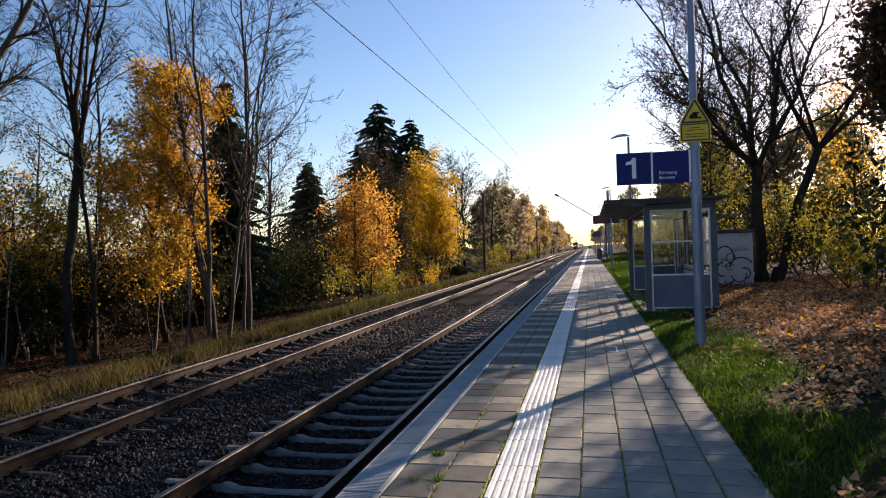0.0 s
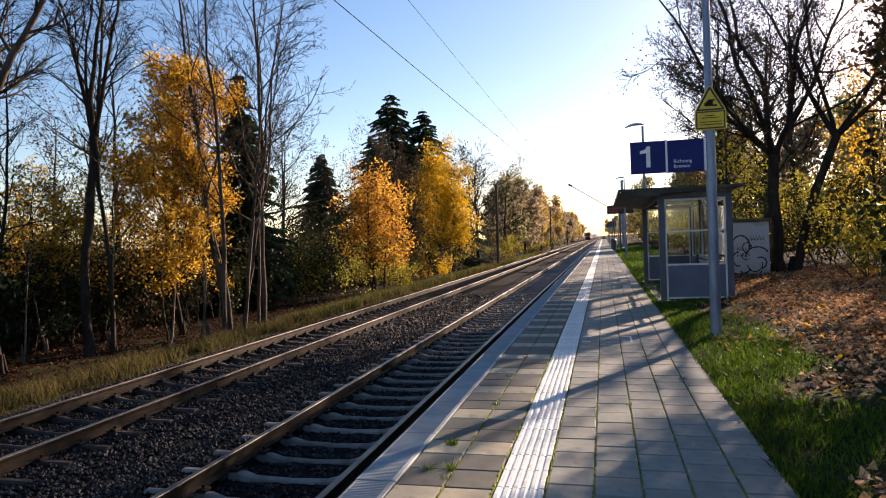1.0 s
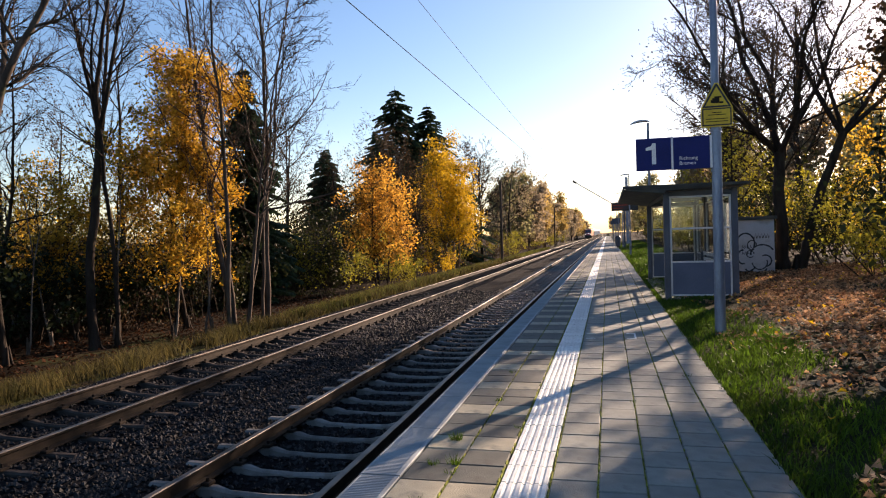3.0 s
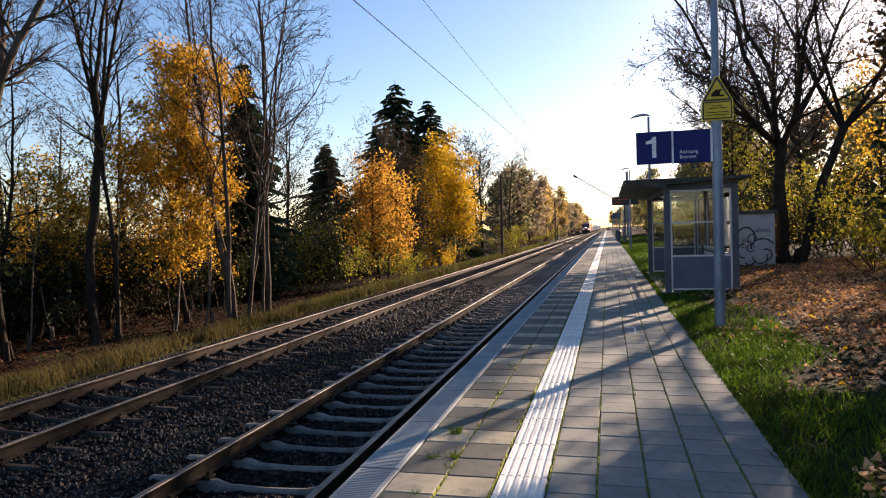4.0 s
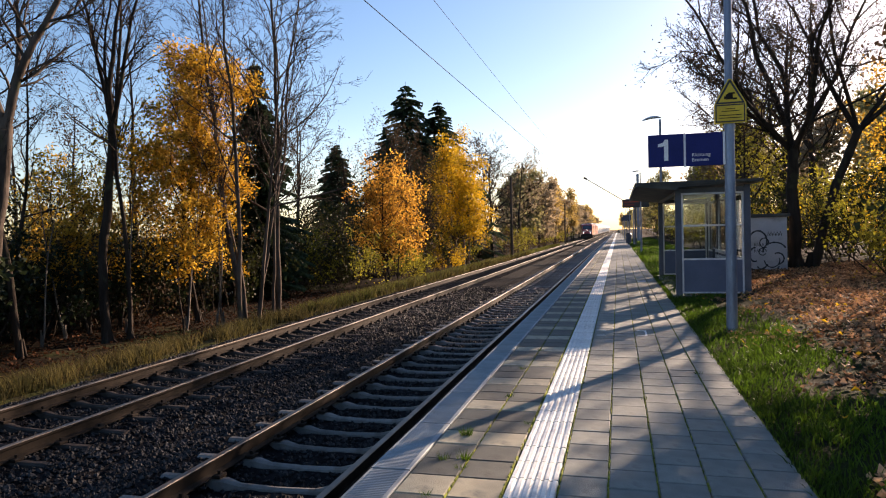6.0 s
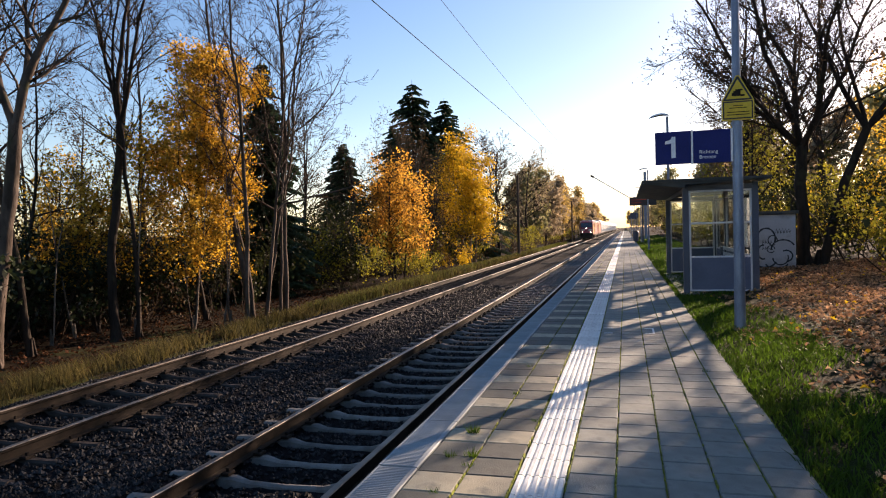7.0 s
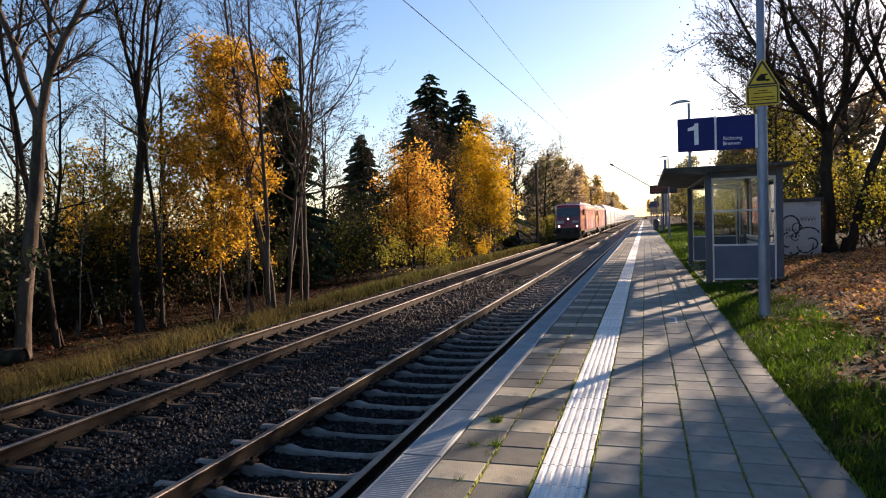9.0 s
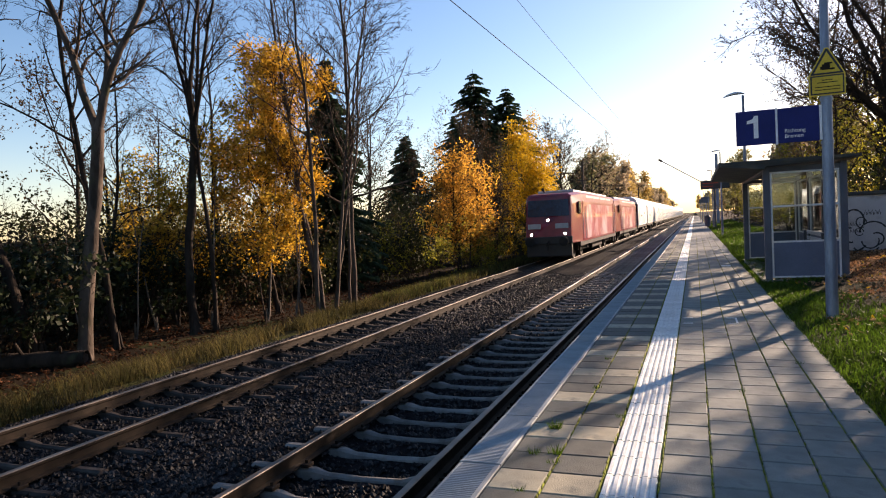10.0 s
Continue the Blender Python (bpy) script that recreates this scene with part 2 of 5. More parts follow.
    pane=glass("shelter_pane", (0.86, 0.9, 0.9)),
)


# ---- mesh helpers ----
def mesh_of(name, verts, faces, mats, smooth=False, idx=None):
    me = bpy.data.meshes.new(name)
    me.from_pydata(verts, [], faces)
    for m in (mats if isinstance(mats, (list, tuple)) else [mats]):
        me.materials.append(m)
    if idx is not None:
        me.polygons.foreach_set("material_index", idx)
    if smooth:
        me.polygons.foreach_set("use_smooth", [True] * len(me.polygons))
    me.update()
    return me


def part(name, bm, material, parent, label=""):
    me = bpy.data.meshes.new(name)
    bm.to_mesh(me)
    bm.free()
    me.materials.append(material)
    ob = new(name, me)
    ob.parent = parent
    return tagged(ob, label)


def lay(name, me, parent, at=(0, 0, 0), turn=(0, 0, 0), label=""):
    ob = new(name, me)
    ob.parent = parent
    ob.location, ob.rotation_euler = at, turn
    return tagged(ob, label)


def thing(name, at, label, category, group="", kind="", turn=0.0):
    ob = new(name)
    ob.location = at
    ob.rotation_euler = (0, 0, turn)
    return tagged(ob, label, category, group, kind)


def box(bm, x0, x1, y0, y1, z0, z1, bevel=0.0):
    """Adds a box, with bevelled edges, to bm."""
    g = bmesh.ops.create_cube(bm, size=1.0, matrix=Matrix.Translation(((x0 + x1) / 2, (y0 + y1) / 2, (z0 + z1) / 2))
                              @ Matrix.Diagonal((x1 - x0, y1 - y0, z1 - z0, 1)))
    if bevel:
        es = {e for v in g["verts"] for e in v.link_edges}
        bmesh.ops.bevel(bm, geom=list(es), offset=bevel, segments=2, affect="EDGES", profile=0.5)
    return bm


def boxes(*specs, bevel=0.0):
    bm = bmesh.new()
    for s in specs:
        box(bm, *s, bevel=bevel)
    return bm


def rod(bm, a, b, r0, r1=None, n=10):
    a, b = Vector(a), Vector(b)
    r1 = r0 if r1 is None else r1
    q = (b - a).to_track_quat("Z", "Y").to_matrix().to_4x4()
    bmesh.ops.create_cone(bm, cap_ends=True, segments=n, radius1=r0, radius2=r1, depth=(b - a).length,
                          matrix=Matrix.Translation((a + b) / 2) @ q)
    return bm


def rods(*specs, n=10):
    bm = bmesh.new()
    for s in specs:
        rod(bm, *s, n=n)
    return bm


def prism(profile, y0, y1):
    """A bmesh of an (x, z) outline drawn out along y."""
    bm = bmesh.new()
    a = [bm.verts.new((x, y0, z)) for x, z in profile]
    b = [bm.verts.new((x, y1, z)) for x, z in profile]
    k = len(profile)
    for i in range(k):
        bm.faces.new((a[i], a[(i + 1) % k], b[(i + 1) % k], b[i]))
    bm.faces.new(a[::-1])
    bm.faces.new(b)
    bmesh.ops.recalc_face_normals(bm, faces=bm.faces)
    return bm


def plate(outline, x0, x1, axis="y"):
    """A flat sign from an (a, z) outline, between two places on its other axis."""
    bm = prism(outline, x0, x1)
    if axis == "x":
        bmesh.ops.transform(bm, matrix=Matrix.Rotation(radians(90), 4, "Z"), verts=bm.verts)
    return bm


def words(name, text, size, at, parent, material, turn=(90, 0, 0)):
    cu = bpy.data.curves.new(name, "FONT")
    cu.body, cu.size, cu.extrude = text, size, 0.001
    cu.materials.append(material)
    ob = new(name, cu)
    ob.parent = parent
    ob.location, ob.rotation_euler = at, [radians(a) for a in turn]
    return ob


# ---- ground ----
def ground_z(x, y):
    w = 0.05 * noise.noise((x * 0.35, y * 0.35, 0.0)) + 0.12 * noise.noise((x * 0.07, y * 0.07, 3.0))
    if x < -9.2:
        d = -9.2 - x
        return -0.98 - 0.34 * min(d / 2.2, 1.0) + w * min(d / 2, 1.0) + 0.02 * max(d - 14, 0) * 0.5
    if x < 1.02:
        return -1.25
    d = x - 1.02
    return -0.02 + 0.12 * min(d / 2.5, 1.0) + 0.035 * max(d - 2.0, 0) * (1 if d < 20 else 20 / d) + w * min(d / 2.0, 1.0) * 0.7


def grid_sheet(xs, ys, fz):
    v = [(x, y, fz(x, y)) for y in ys for x in xs]
    k = len(xs)
    f = [(j * k + i, j * k + i + 1, (j + 1) * k + i + 1, (j + 1) * k + i) for j in range(len(ys) - 1) for i in range(k - 1)]
    return v, f


_gx = [-900, -400, -200, -120, -80, -60] + [-45 + 1.5 * i for i in range(20)] + [-15 + 0.4 * i for i in range(14)] \
    + [-9.3, -9.1, -5, 1.015, 1.02] + [1.1 + 0.3 * i for i in range(20)] + [7.5 + 1.5 * i for i in range(20)] + [45, 70, 110, 200, 400, 900]
_gy = [-300, -100, -40, -20] + [-10 + 0.5 * i for i in range(90)] + [36 + 4 * i for i in range(30)] + [170, 220, 300, 450, 700, 1200, 2500]
_v, _f = grid_sheet(_gx, _gy, ground_z)
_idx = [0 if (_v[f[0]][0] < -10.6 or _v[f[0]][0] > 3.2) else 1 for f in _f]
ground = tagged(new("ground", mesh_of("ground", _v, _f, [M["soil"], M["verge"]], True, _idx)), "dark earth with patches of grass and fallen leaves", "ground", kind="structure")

# ---- ballast ----
TRACKS = (-3.235, -7.27)
RAIL_Z = -0.76
SLEEPER_Z = RAIL_Z - 0.165


def ballast_z(x, y):
    bumps = 0.018 * noise.noise((x * 9, y * 9, 1.0)) + 0.02 * noise.noise((x * 2.2, y * 2.2, 5.0))
    near = min(abs(x - c) for c in TRACKS)
    z = SLEEPER_Z - 0.035 if near < 1.35 else SLEEPER_Z - 0.01
    if near < 0.68:
        z -= 0.055
    if -5.9 < x < -4.6:
        z -= 0.10 * (1 - abs(x + 5.25) / 0.65)
    if x < -8.75:
        z -= (-8.75 - x) * 0.35
    return z + bumps


_bx = [-9.7 + 0.1 * i for i in range(82)]
_by = [-8 + 0.5 * i for i in range(17)] + [0.5 + 0.12 * i for i in range(160)] + [20 + 0.6 * i for i in range(80)] + [70 + 10 * i for i in range(60)] + [900]
_v, _f = grid_sheet(_bx, _by, ballast_z)
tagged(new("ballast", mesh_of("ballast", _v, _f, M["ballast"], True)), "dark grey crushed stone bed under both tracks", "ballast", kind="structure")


def scatter_stones(count, seed):
    rng = random.Random(seed)
    v, f = [], []
    while len(v) < count * 6:
        y = 2.0 + 26 * rng.random() ** 1.6
        x = rng.uniform(-9.3, -1.75)
        near = min(abs(x - c) for c in TRACKS)
        if near < 1.32 and rng.random() < 0.35:
            continue
        ph = (y + 1.0) % 0.6
        if near < 1.3 and min(ph, 0.6 - ph) < 0.1 and (near < 0.7 or rng.random() < 0.8):
            continue
        r = rng.uniform(0.016, 0.034) * (1 + y * 0.015)
        z = ballast_z(x, y) + r * 0.35
        o = len(v)
        a = rng.random() * 6.28
        t = [rng.uniform(0.7, 1.3) for _ in range(6)]
        c, s = math.cos(a) * r, math.sin(a) * r
        v += [(x + c * t[0], y + s * t[0], z + rng.uniform(-.4, .4) * r), (x - s * t[1], y + c * t[1], z), (x - c * t[2], y - s * t[2], z + rng.uniform(-.4, .4) * r),
              (x + s * t[3], y - c * t[3], z), (x + rng.uniform(-.4, .4) * r, y, z + r * t[4] * 0.8), (x, y, z - r)]
        f += [(o, o + 1, o + 4), (o + 1, o + 2, o + 4), (o + 2, o + 3, o + 4), (o + 3, o, o + 4),
              (o + 1, o, o + 5), (o + 2, o + 1, o + 5), (o + 3, o + 2, o + 5), (o, o + 3, o + 5)]
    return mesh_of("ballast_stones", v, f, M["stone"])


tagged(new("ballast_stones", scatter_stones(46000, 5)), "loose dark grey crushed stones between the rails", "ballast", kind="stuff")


# ---- tracks ----
def rail_mesh(y0, y1):
    h = 0.16
    pr = [(-0.07, 0), (0.07, 0), (0.07, 0.012), (0.012, 0.03), (0.01, 0.11), (0.034, 0.122), (0.036, 0.152), (0.028, h),
          (-0.028, h), (-0.036, 0.152), (-0.034, 0.122), (-0.01, 0.11), (-0.012, 0.03), (-0.07, 0.012)]
    bm = prism(pr, y0, y1)
    me = bpy.data.meshes.new("rail")
    bm.to_mesh(me)
    bm.free()
    me.materials.append(M["rust"])
    me.materials.append(M["railtop"])
    for p in me.polygons:
        if p.center.z > h - 0.012:
            p.material_index = 1
    return me


def sleeper_mesh(material):
    """A concrete sleeper with a sunk middle and raised rail seats."""
    xs = [-1.3, -1.28, -0.95, -0.55, -0.4, 0, 0.4, 0.55, 0.95, 1.28, 1.3]
    tops = [-0.03, 0, 0.0, -0.004, -0.04, -0.052, -0.04, -0.004, 0.0, 0, -0.03]
    v, f = [], []
    for x, t in zip(xs, tops):
        w = 0.062 if abs(x) > 0.5 else 0.042
        v += [(x, -w - 0.04, -0.2), (x, -w, t - 0.02), (x, -w + 0.03, t), (x, w - 0.03, t), (x, w, t - 0.02), (x, w + 0.04, -0.2)]
    for i in range(len(xs) - 1):
        for j in range(5):
            a = i * 6 + j
            f.append((a, a + 6, a + 7, a + 1))
    f += [tuple(range(6)), tuple(range(len(v) - 1, len(v) - 7, -1))]
    return mesh_of("sleeper", v, f, material)


# same sleeper shape, in a darker tone for the far track
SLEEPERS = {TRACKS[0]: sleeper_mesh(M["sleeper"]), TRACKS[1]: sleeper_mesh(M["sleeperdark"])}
_cl = bmesh.new()
for s in (-1, 1):
    box(_cl, s * 0.11 - 0.045, s * 0.11 + 0.045, -0.06, 0.06, 0.0, 0.035, 0.006)
    rod(_cl, (s * 0.11, 0, 0.03), (s * 0.11, 0, 0.07), 0.018, n=6)
CLIP = bpy.data.meshes.new("rail_fastening")
_cl.to_mesh(CLIP)
_cl.free()
CLIP.materials.append(M["rust"])


def track(name, cx, label):
    t = thing(name, (cx, 0, 0), label, "railway track", kind="structure")
    sm = SLEEPERS[cx]
    rm = rail_mesh(-40, 900)
    for s in (-1, 1):
        r = lay("rail", rm, t, (s * 0.7535, 0, RAIL_Z - 0.16))
        tagged(r, "rust-brown steel rail with a worn bright head")
    first = -1.0
    for i in range(110):
        y = first + 0.6 * i
        lay("sleeper", sm, t, (0, y, SLEEPER_Z), (0, 0, 0.01 * math.sin(i * 7.1)))
        if i < 45:
            for s in (-1, 1):
                lay("rail_fastening", CLIP, t, (s * 0.7535, y, SLEEPER_Z))
    v, f = [], []
    base = [tuple(w.co) for w in sm.vertices]
    faces = [tuple(p.vertices) for p in sm.polygons]
    for i in range(110, 420):
        o = len(v)
        v += [(a, b + first + 0.6 * i, c + SLEEPER_Z) for a, b, c in base]
        f += [tuple(o + k for k in q) for q in faces]
    far = lay("far_sleepers", mesh_of("far_sleepers", v, f, sm.materials[0]), t)
    tagged(far, kind="stuff")
    return t


track("track_near", TRACKS[0], "near railway track on concrete sleepers beside the platform")
track("track_far", TRACKS[1], "second railway track on dark sleepers")

# ---- platform ----
PL_END = 260.0
EDGE, KERB_IN, TACT0, TACT1, GRASS_X = -1.52, -1.245, -0.64, -0.34, 1.02
platform = thing("platform", (0, 0, 0), "grey slab platform with a white tactile guide strip", "platform", kind="structure")
part("base", boxes((EDGE + 0.12, GRASS_X, -6, PL_END, -1.2, -0.022)), M["joint"], platform, "mossy bed between the slabs")
part("edge_wall", boxes((EDGE + 0.06, EDGE + 0.119, -6, PL_END, -1.3, -0.10)), M["sleeper"], platform, "dark concrete wall under the platform edge")


def slab_mesh(w, l, h, material, edge=0.007):
    """A slab with its top at z = 0, chamfered."""
    x, y = w / 2, l / 2
    v = [(-x, -y, -h), (x, -y, -h), (x, y, -h), (-x, y, -h), (-x, -y, -edge), (x, -y, -edge), (x, y, -edge), (-x, y, -edge),
         (-x + edge, -y + edge, 0), (x - edge, -y + edge, 0), (x - edge, y - edge, 0), (-x + edge, y - edge, 0)]
    f = [(8, 9, 10, 11)]
    for a in (0, 4):
        for i in range(4):
            j = (i + 1) % 4
            f.append((a + i, a + j, a + 4 + j, a + 4 + i))
    return mesh_of("slab", v, f, material)


def tactile_mesh():
    """A ribbed guide plate, ribs along the track."""
    v, f = [], []
    l, n = 0.144, 6
    w = 0.294 / n
    prof = []
    for i in range(n):
        a = -0.147 + i * w
        prof += [(a + 0.007, -0.009), (a + 0.013, 0.0), (a + w - 0.013, 0.0), (a + w - 0.007, -0.009)]
    prof = [(-0.147, -0.05)] + prof + [(0.147, -0.05)]
    k = len(prof)
    v = [(x, -l, z) for x, z in prof] + [(x, l, z) for x, z in prof]
    f = [(i, i + 1, k + i + 1, k + i) for i in range(k - 1)] + [tuple(range(k))[::-1], tuple(range(k, 2 * k))]
    return mesh_of("tactile_plate", v, f, M["tactile"])


def kerb_mesh():
    """An edge slab a metre long, with a rounded nose and fine cross ribs on its outer part."""
    w = KERB_IN - EDGE - 0.006
    v, f = [], []
    prof = [(0.0, -0.10), (0.0, -0.02), (0.006, -0.006), (0.02, 0.0), (w - 0.005, 0.0), (w, -0.006), (w, -0.1)]
    k = len(prof)
    v = [(x, -0.4975, z) for x, z in prof] + [(x, 0.4975, z) for x, z in prof]
    f = [(i, i + 1, k + i + 1, k + i) for i in range(k - 1)] + [tuple(range(k))[::-1], tuple(range(k, 2 * k))]
    for i in range(40):
        y = -0.4875 + 0.025 * i
        o = len(v)
        v += [(0.03, y - 0.006, 0.0), (w - 0.03, y - 0.006, 0.0), (w - 0.03, y, 0.0035), (0.03, y, 0.0035), (0.03, y + 0.006, 0.0), (w - 0.03, y + 0.006, 0.0)]
        f += [(o, o + 1, o + 2, o + 3), (o + 3, o + 2, o + 5, o + 4)]
    return mesh_of("edge_slab", v, f, M["kerb"])


def row_of(name, me, xs, y0, pitch, n_near, y_end, far_mat, shift=0.0, seed=1):
    """Near pieces as parts, the rest joined."""
    rng = random.Random(seed)
    for c, x in enumerate(xs):
        off = shift * (c % 2)
        for i in range(n_near):
            lay(name, me, platform, (x, y0 + off + pitch * i, rng.uniform(-0.0025, 0.0015)),
                (rng.uniform(-.004, .004), rng.uniform(-.004, .004), rng.uniform(-.006, .006)))
    base = [tuple(w.co) for w in me.vertices]
    faces = [tuple(p.vertices) for p in me.polygons]
    v, f = [], []
    for c, x in enumerate(xs):
        off = shift * (c % 2)
        ys = [y0 + off - pitch * (i + 1) for i in range(int((y0 + 5.7) / pitch))]
        y = y0 + off + pitch * n_near
        while y < y_end:
            ys.append(y)
            y += pitch
        for y in ys:
            o = len(v)
            z = rng.uniform(-0.003, 0.0015)
            v += [(a + x, b + y, d + z) for a, b, d in base]
            f += [tuple(o + k for k in q) for q in faces]
    tagged(lay("far_" + name + "s", mesh_of("far_" + name + "s", v, f, far_mat), platform), kind="stuff")


# ---- plants ----
def tube(v, f, pts, radii, k):
    """Adds a tapered tube through pts to the lists v and f."""
    o = len(v)
    for i, p in enumerate(pts):
        d = (pts[min(i + 1, len(pts) - 1)] - pts[max(i - 1, 0)])
        if d.length < 1e-6:
            d = Vector((0, 0, 1))
        d.normalize()
        a = d.orthogonal().normalized()
        b = d.cross(a)
        r = radii[i]
        for j in range(k):
            q = 6.2832 * j / k
            w = p + a * (math.cos(q) * r) + b * (math.sin(q) * r)
            v.append((w.x, w.y, w.z))
    for i in range(len(pts) - 1):
        for j in range(k):
            n = (j + 1) % k
            f.append((o + i * k + j, o + i * k + n, o + (i + 1) * k + n, o + (i + 1) * k + j))


class Grower:
    """Grows a tree's limbs: tubes for wood and twigs, and the places where leaves sit."""

    def __init__(self, seed, wander=0.16, up=0.10, thin=0.0045):
        self.rng = random.Random(seed)
        self.v, self.f, self.tv, self.tf, self.tips = [], [], [], [], []
        self.wander, self.up, self.thin = wander, up, thin

    def limb(self, p, d, length, r, level, levels, branches, angle, decay, start=0.25, taper=0.25):
        rng = self.rng
        n = min(max(4, int(length / 0.5)), 22) if level < 2 else min(max(3 if r > 0.012 else 2, int(length / 0.4)), 6)
        d0 = d.normalized()
        pts, radii = [p.copy()], [r]
        step = length / n
        q = p.copy()
        d = d.normalized()
        dirs = [d]
        for i in range(n):
            w = self.wander
            if level == 0:
                w = self.wander * 0.4
                d = (d * 0.75 + d0 * 0.25 + Vector((rng.gauss(0, w), rng.gauss(0, w), 0.02))).normalized()
            else:
                d = (d + Vector((rng.gauss(0, w), rng.gauss(0, w), rng.gauss(0, w) + self.up))).normalized()
            q = q + d * step
            pts.append(q.copy())
            dirs.append(d)
            radii.append(r * (1 - (1 - taper) * (i + 1) / n))
        if r > 0.02:
            tube(self.v, self.f, pts, radii, 9 if r > 0.08 else 5)
        else:
            pick = list(range(0, n, 2 if level < levels else 3)) + [n]
            tube(self.tv, self.tf, [pts[i] for i in pick], [radii[i] for i in pick], 3)
        if level >= levels:
            self.tips += [(a, b) for a, b in zip(pts[1:], dirs[1:])]
            return
        if level == levels - 1:
            self.tips += [(a, b) for a, b in zip(pts[n // 2:], dirs[n // 2:])]
        k = branches[level]
        for i in range(k):
            t = start + (1 - start) * (i + rng.random()) / k
            j = min(int(t * n), n - 1)
            a = pts[j].lerp(pts[j + 1], t * n - j)
            base = dirs[j]
            side = base.orthogonal().normalized()
            side.rotate(Matrix.Rotation(rng.random() * 6.2832, 3, base))
            ang = radians(angle[level] * rng.uniform(0.7, 1.25))
            nd = base * math.cos(ang) + side * math.sin(ang)
            self.limb(a, nd, length * decay[level] * rng.uniform(0.6, 1.1) * (1.15 - 0.6 * t), max(radii[j] * rng.uniform(0.36, 0.6), self.thin),
                      level + 1, levels, branches, angle, decay, 0.15, 0.3)


    def stem(self, p, d, length, r, taper):
        """A bare stretch of trunk. Returns its end, direction and radius."""
        rng, n = self.rng, 10
        d0, d, q = d.normalized(), d.normalized(), p.copy()
        pts, radii = [p.copy()], [r * 1.25]
        for i in range(n):
            d = (d * 0.7 + d0 * 0.3 + Vector((rng.gauss(0, 0.05), rng.gauss(0, 0.05), 0))).normalized()
            q = q + d * (length / n)
            pts.append(q.copy())
            radii.append(r * (1 - (1 - taper) * (i + 1) / n) * rng.uniform(0.95, 1.06))
        tube(self.v, self.f, pts, radii, 10)
        return q, d, radii[-1]


def leaf_quads(tips, count, size, rng, spread=0.15):
    v, f = [], []
    for _ in range(count):
        p, d = tips[rng.randrange(len(tips))]
        c = p + Vector((rng.gauss(0, spread), rng.gauss(0, spread), rng.gauss(0, spread)))
        a = Vector((rng.gauss(0, 1), rng.gauss(0, 1), rng.gauss(0, 1))).normalized()
        b = a.orthogonal().normalized()
        b.rotate(Matrix.Rotation(rng.random() * 6.28, 3, a))
        s = size * rng.uniform(0.6, 1.3)
        o = len(v)
        m = a.cross(b) * s * 0.12
        for w in (c - b * s * 0.5, c + a.cross(b) * s * 0.33 + m, c + b * s * 0.55, c - a.cross(b) * s * 0.33 + m):
            v.append((w.x, w.y, w.z))
        f.append((o, o + 1, o + 2, o + 3))
    return v, f


def tree(name, at, seed, height, r, label, category="tree", levels=3, branches=(14, 7, 5), angle=(42, 45, 45), decay=(0.5, 0.5, 0.45),
         start=0.25, bark="bark", twig="twig", leaves=None, leaf_n=0, leaf_s=0.09, leaf_spread=0.2, wander=0.13, up=0.1, lean=(0, 0), stems=1, group="", thin=0.0045, fork=None):
    ob = thing(name, at, label, category, group)
    g = Grower(seed, wander, up, thin)
    if fork:
        # fork: height, then the tilt (degrees), bearing (degrees) and length of each limb
        q, d, rf = g.stem(Vector((0, 0, -0.15)), Vector((lean[0], lean[1], 1)), fork[0], r, 0.8)
        for tilt, bearing, length in fork[1:]:
            nd = Vector((math.sin(radians(tilt)) * math.cos(radians(bearing)), math.sin(radians(tilt)) * math.sin(radians(bearing)), math.cos(radians(tilt))))
            g.limb(q - d * 0.1, nd, length, rf * g.rng.uniform(0.6, 0.78), 0, levels, branches, angle, decay, start, 0.14)
    for i in range(0 if fork else stems):
        a = g.rng.random() * 6.28
        q = Vector((math.cos(a), math.sin(a), 0)) * (0.0 if stems == 1 else 0.12 + 0.1 * i)
        d = Vector((lean[0] + (0 if stems == 1 else math.cos(a) * 0.14), lean[1] + (0 if stems == 1 else math.sin(a) * 0.14), 1))
        g.limb(q - Vector((0, 0, 0.15)), d, height * (1 if i == 0 else g.rng.uniform(0.75, 1)), r * (1 if i == 0 else g.rng.uniform(0.55, 0.85)),
               0, levels, branches, angle, decay, start, 0.14)
    if stems == 1:
        for i in range(5):
            a = i * 1.257 + g.rng.random()
            e = Vector((math.cos(a), math.sin(a), 0))
            tube(g.v, g.f, [e * r * 2.3 + Vector((0, 0, -0.1)), e * r * 1.1 + Vector((0, 0, 0.06)), e * r * 0.45 + Vector((0, 0, 0.45))], [r * 0.35, r * 0.42, r * 0.3], 5)
    lay("trunk", mesh_of("trunk", g.v, g.f, M[bark], True), ob)
    if g.tv:
        tagged(lay("twig_crown", mesh_of("twig_crown", g.tv, g.tf, M[twig]), ob), kind="stuff")
    if leaves:
        v, f = leaf_quads(g.tips, leaf_n, leaf_s, g.rng, leaf_spread)
        lay("crown", mesh_of("crown", v, f, M[leaves]), ob)
    return ob


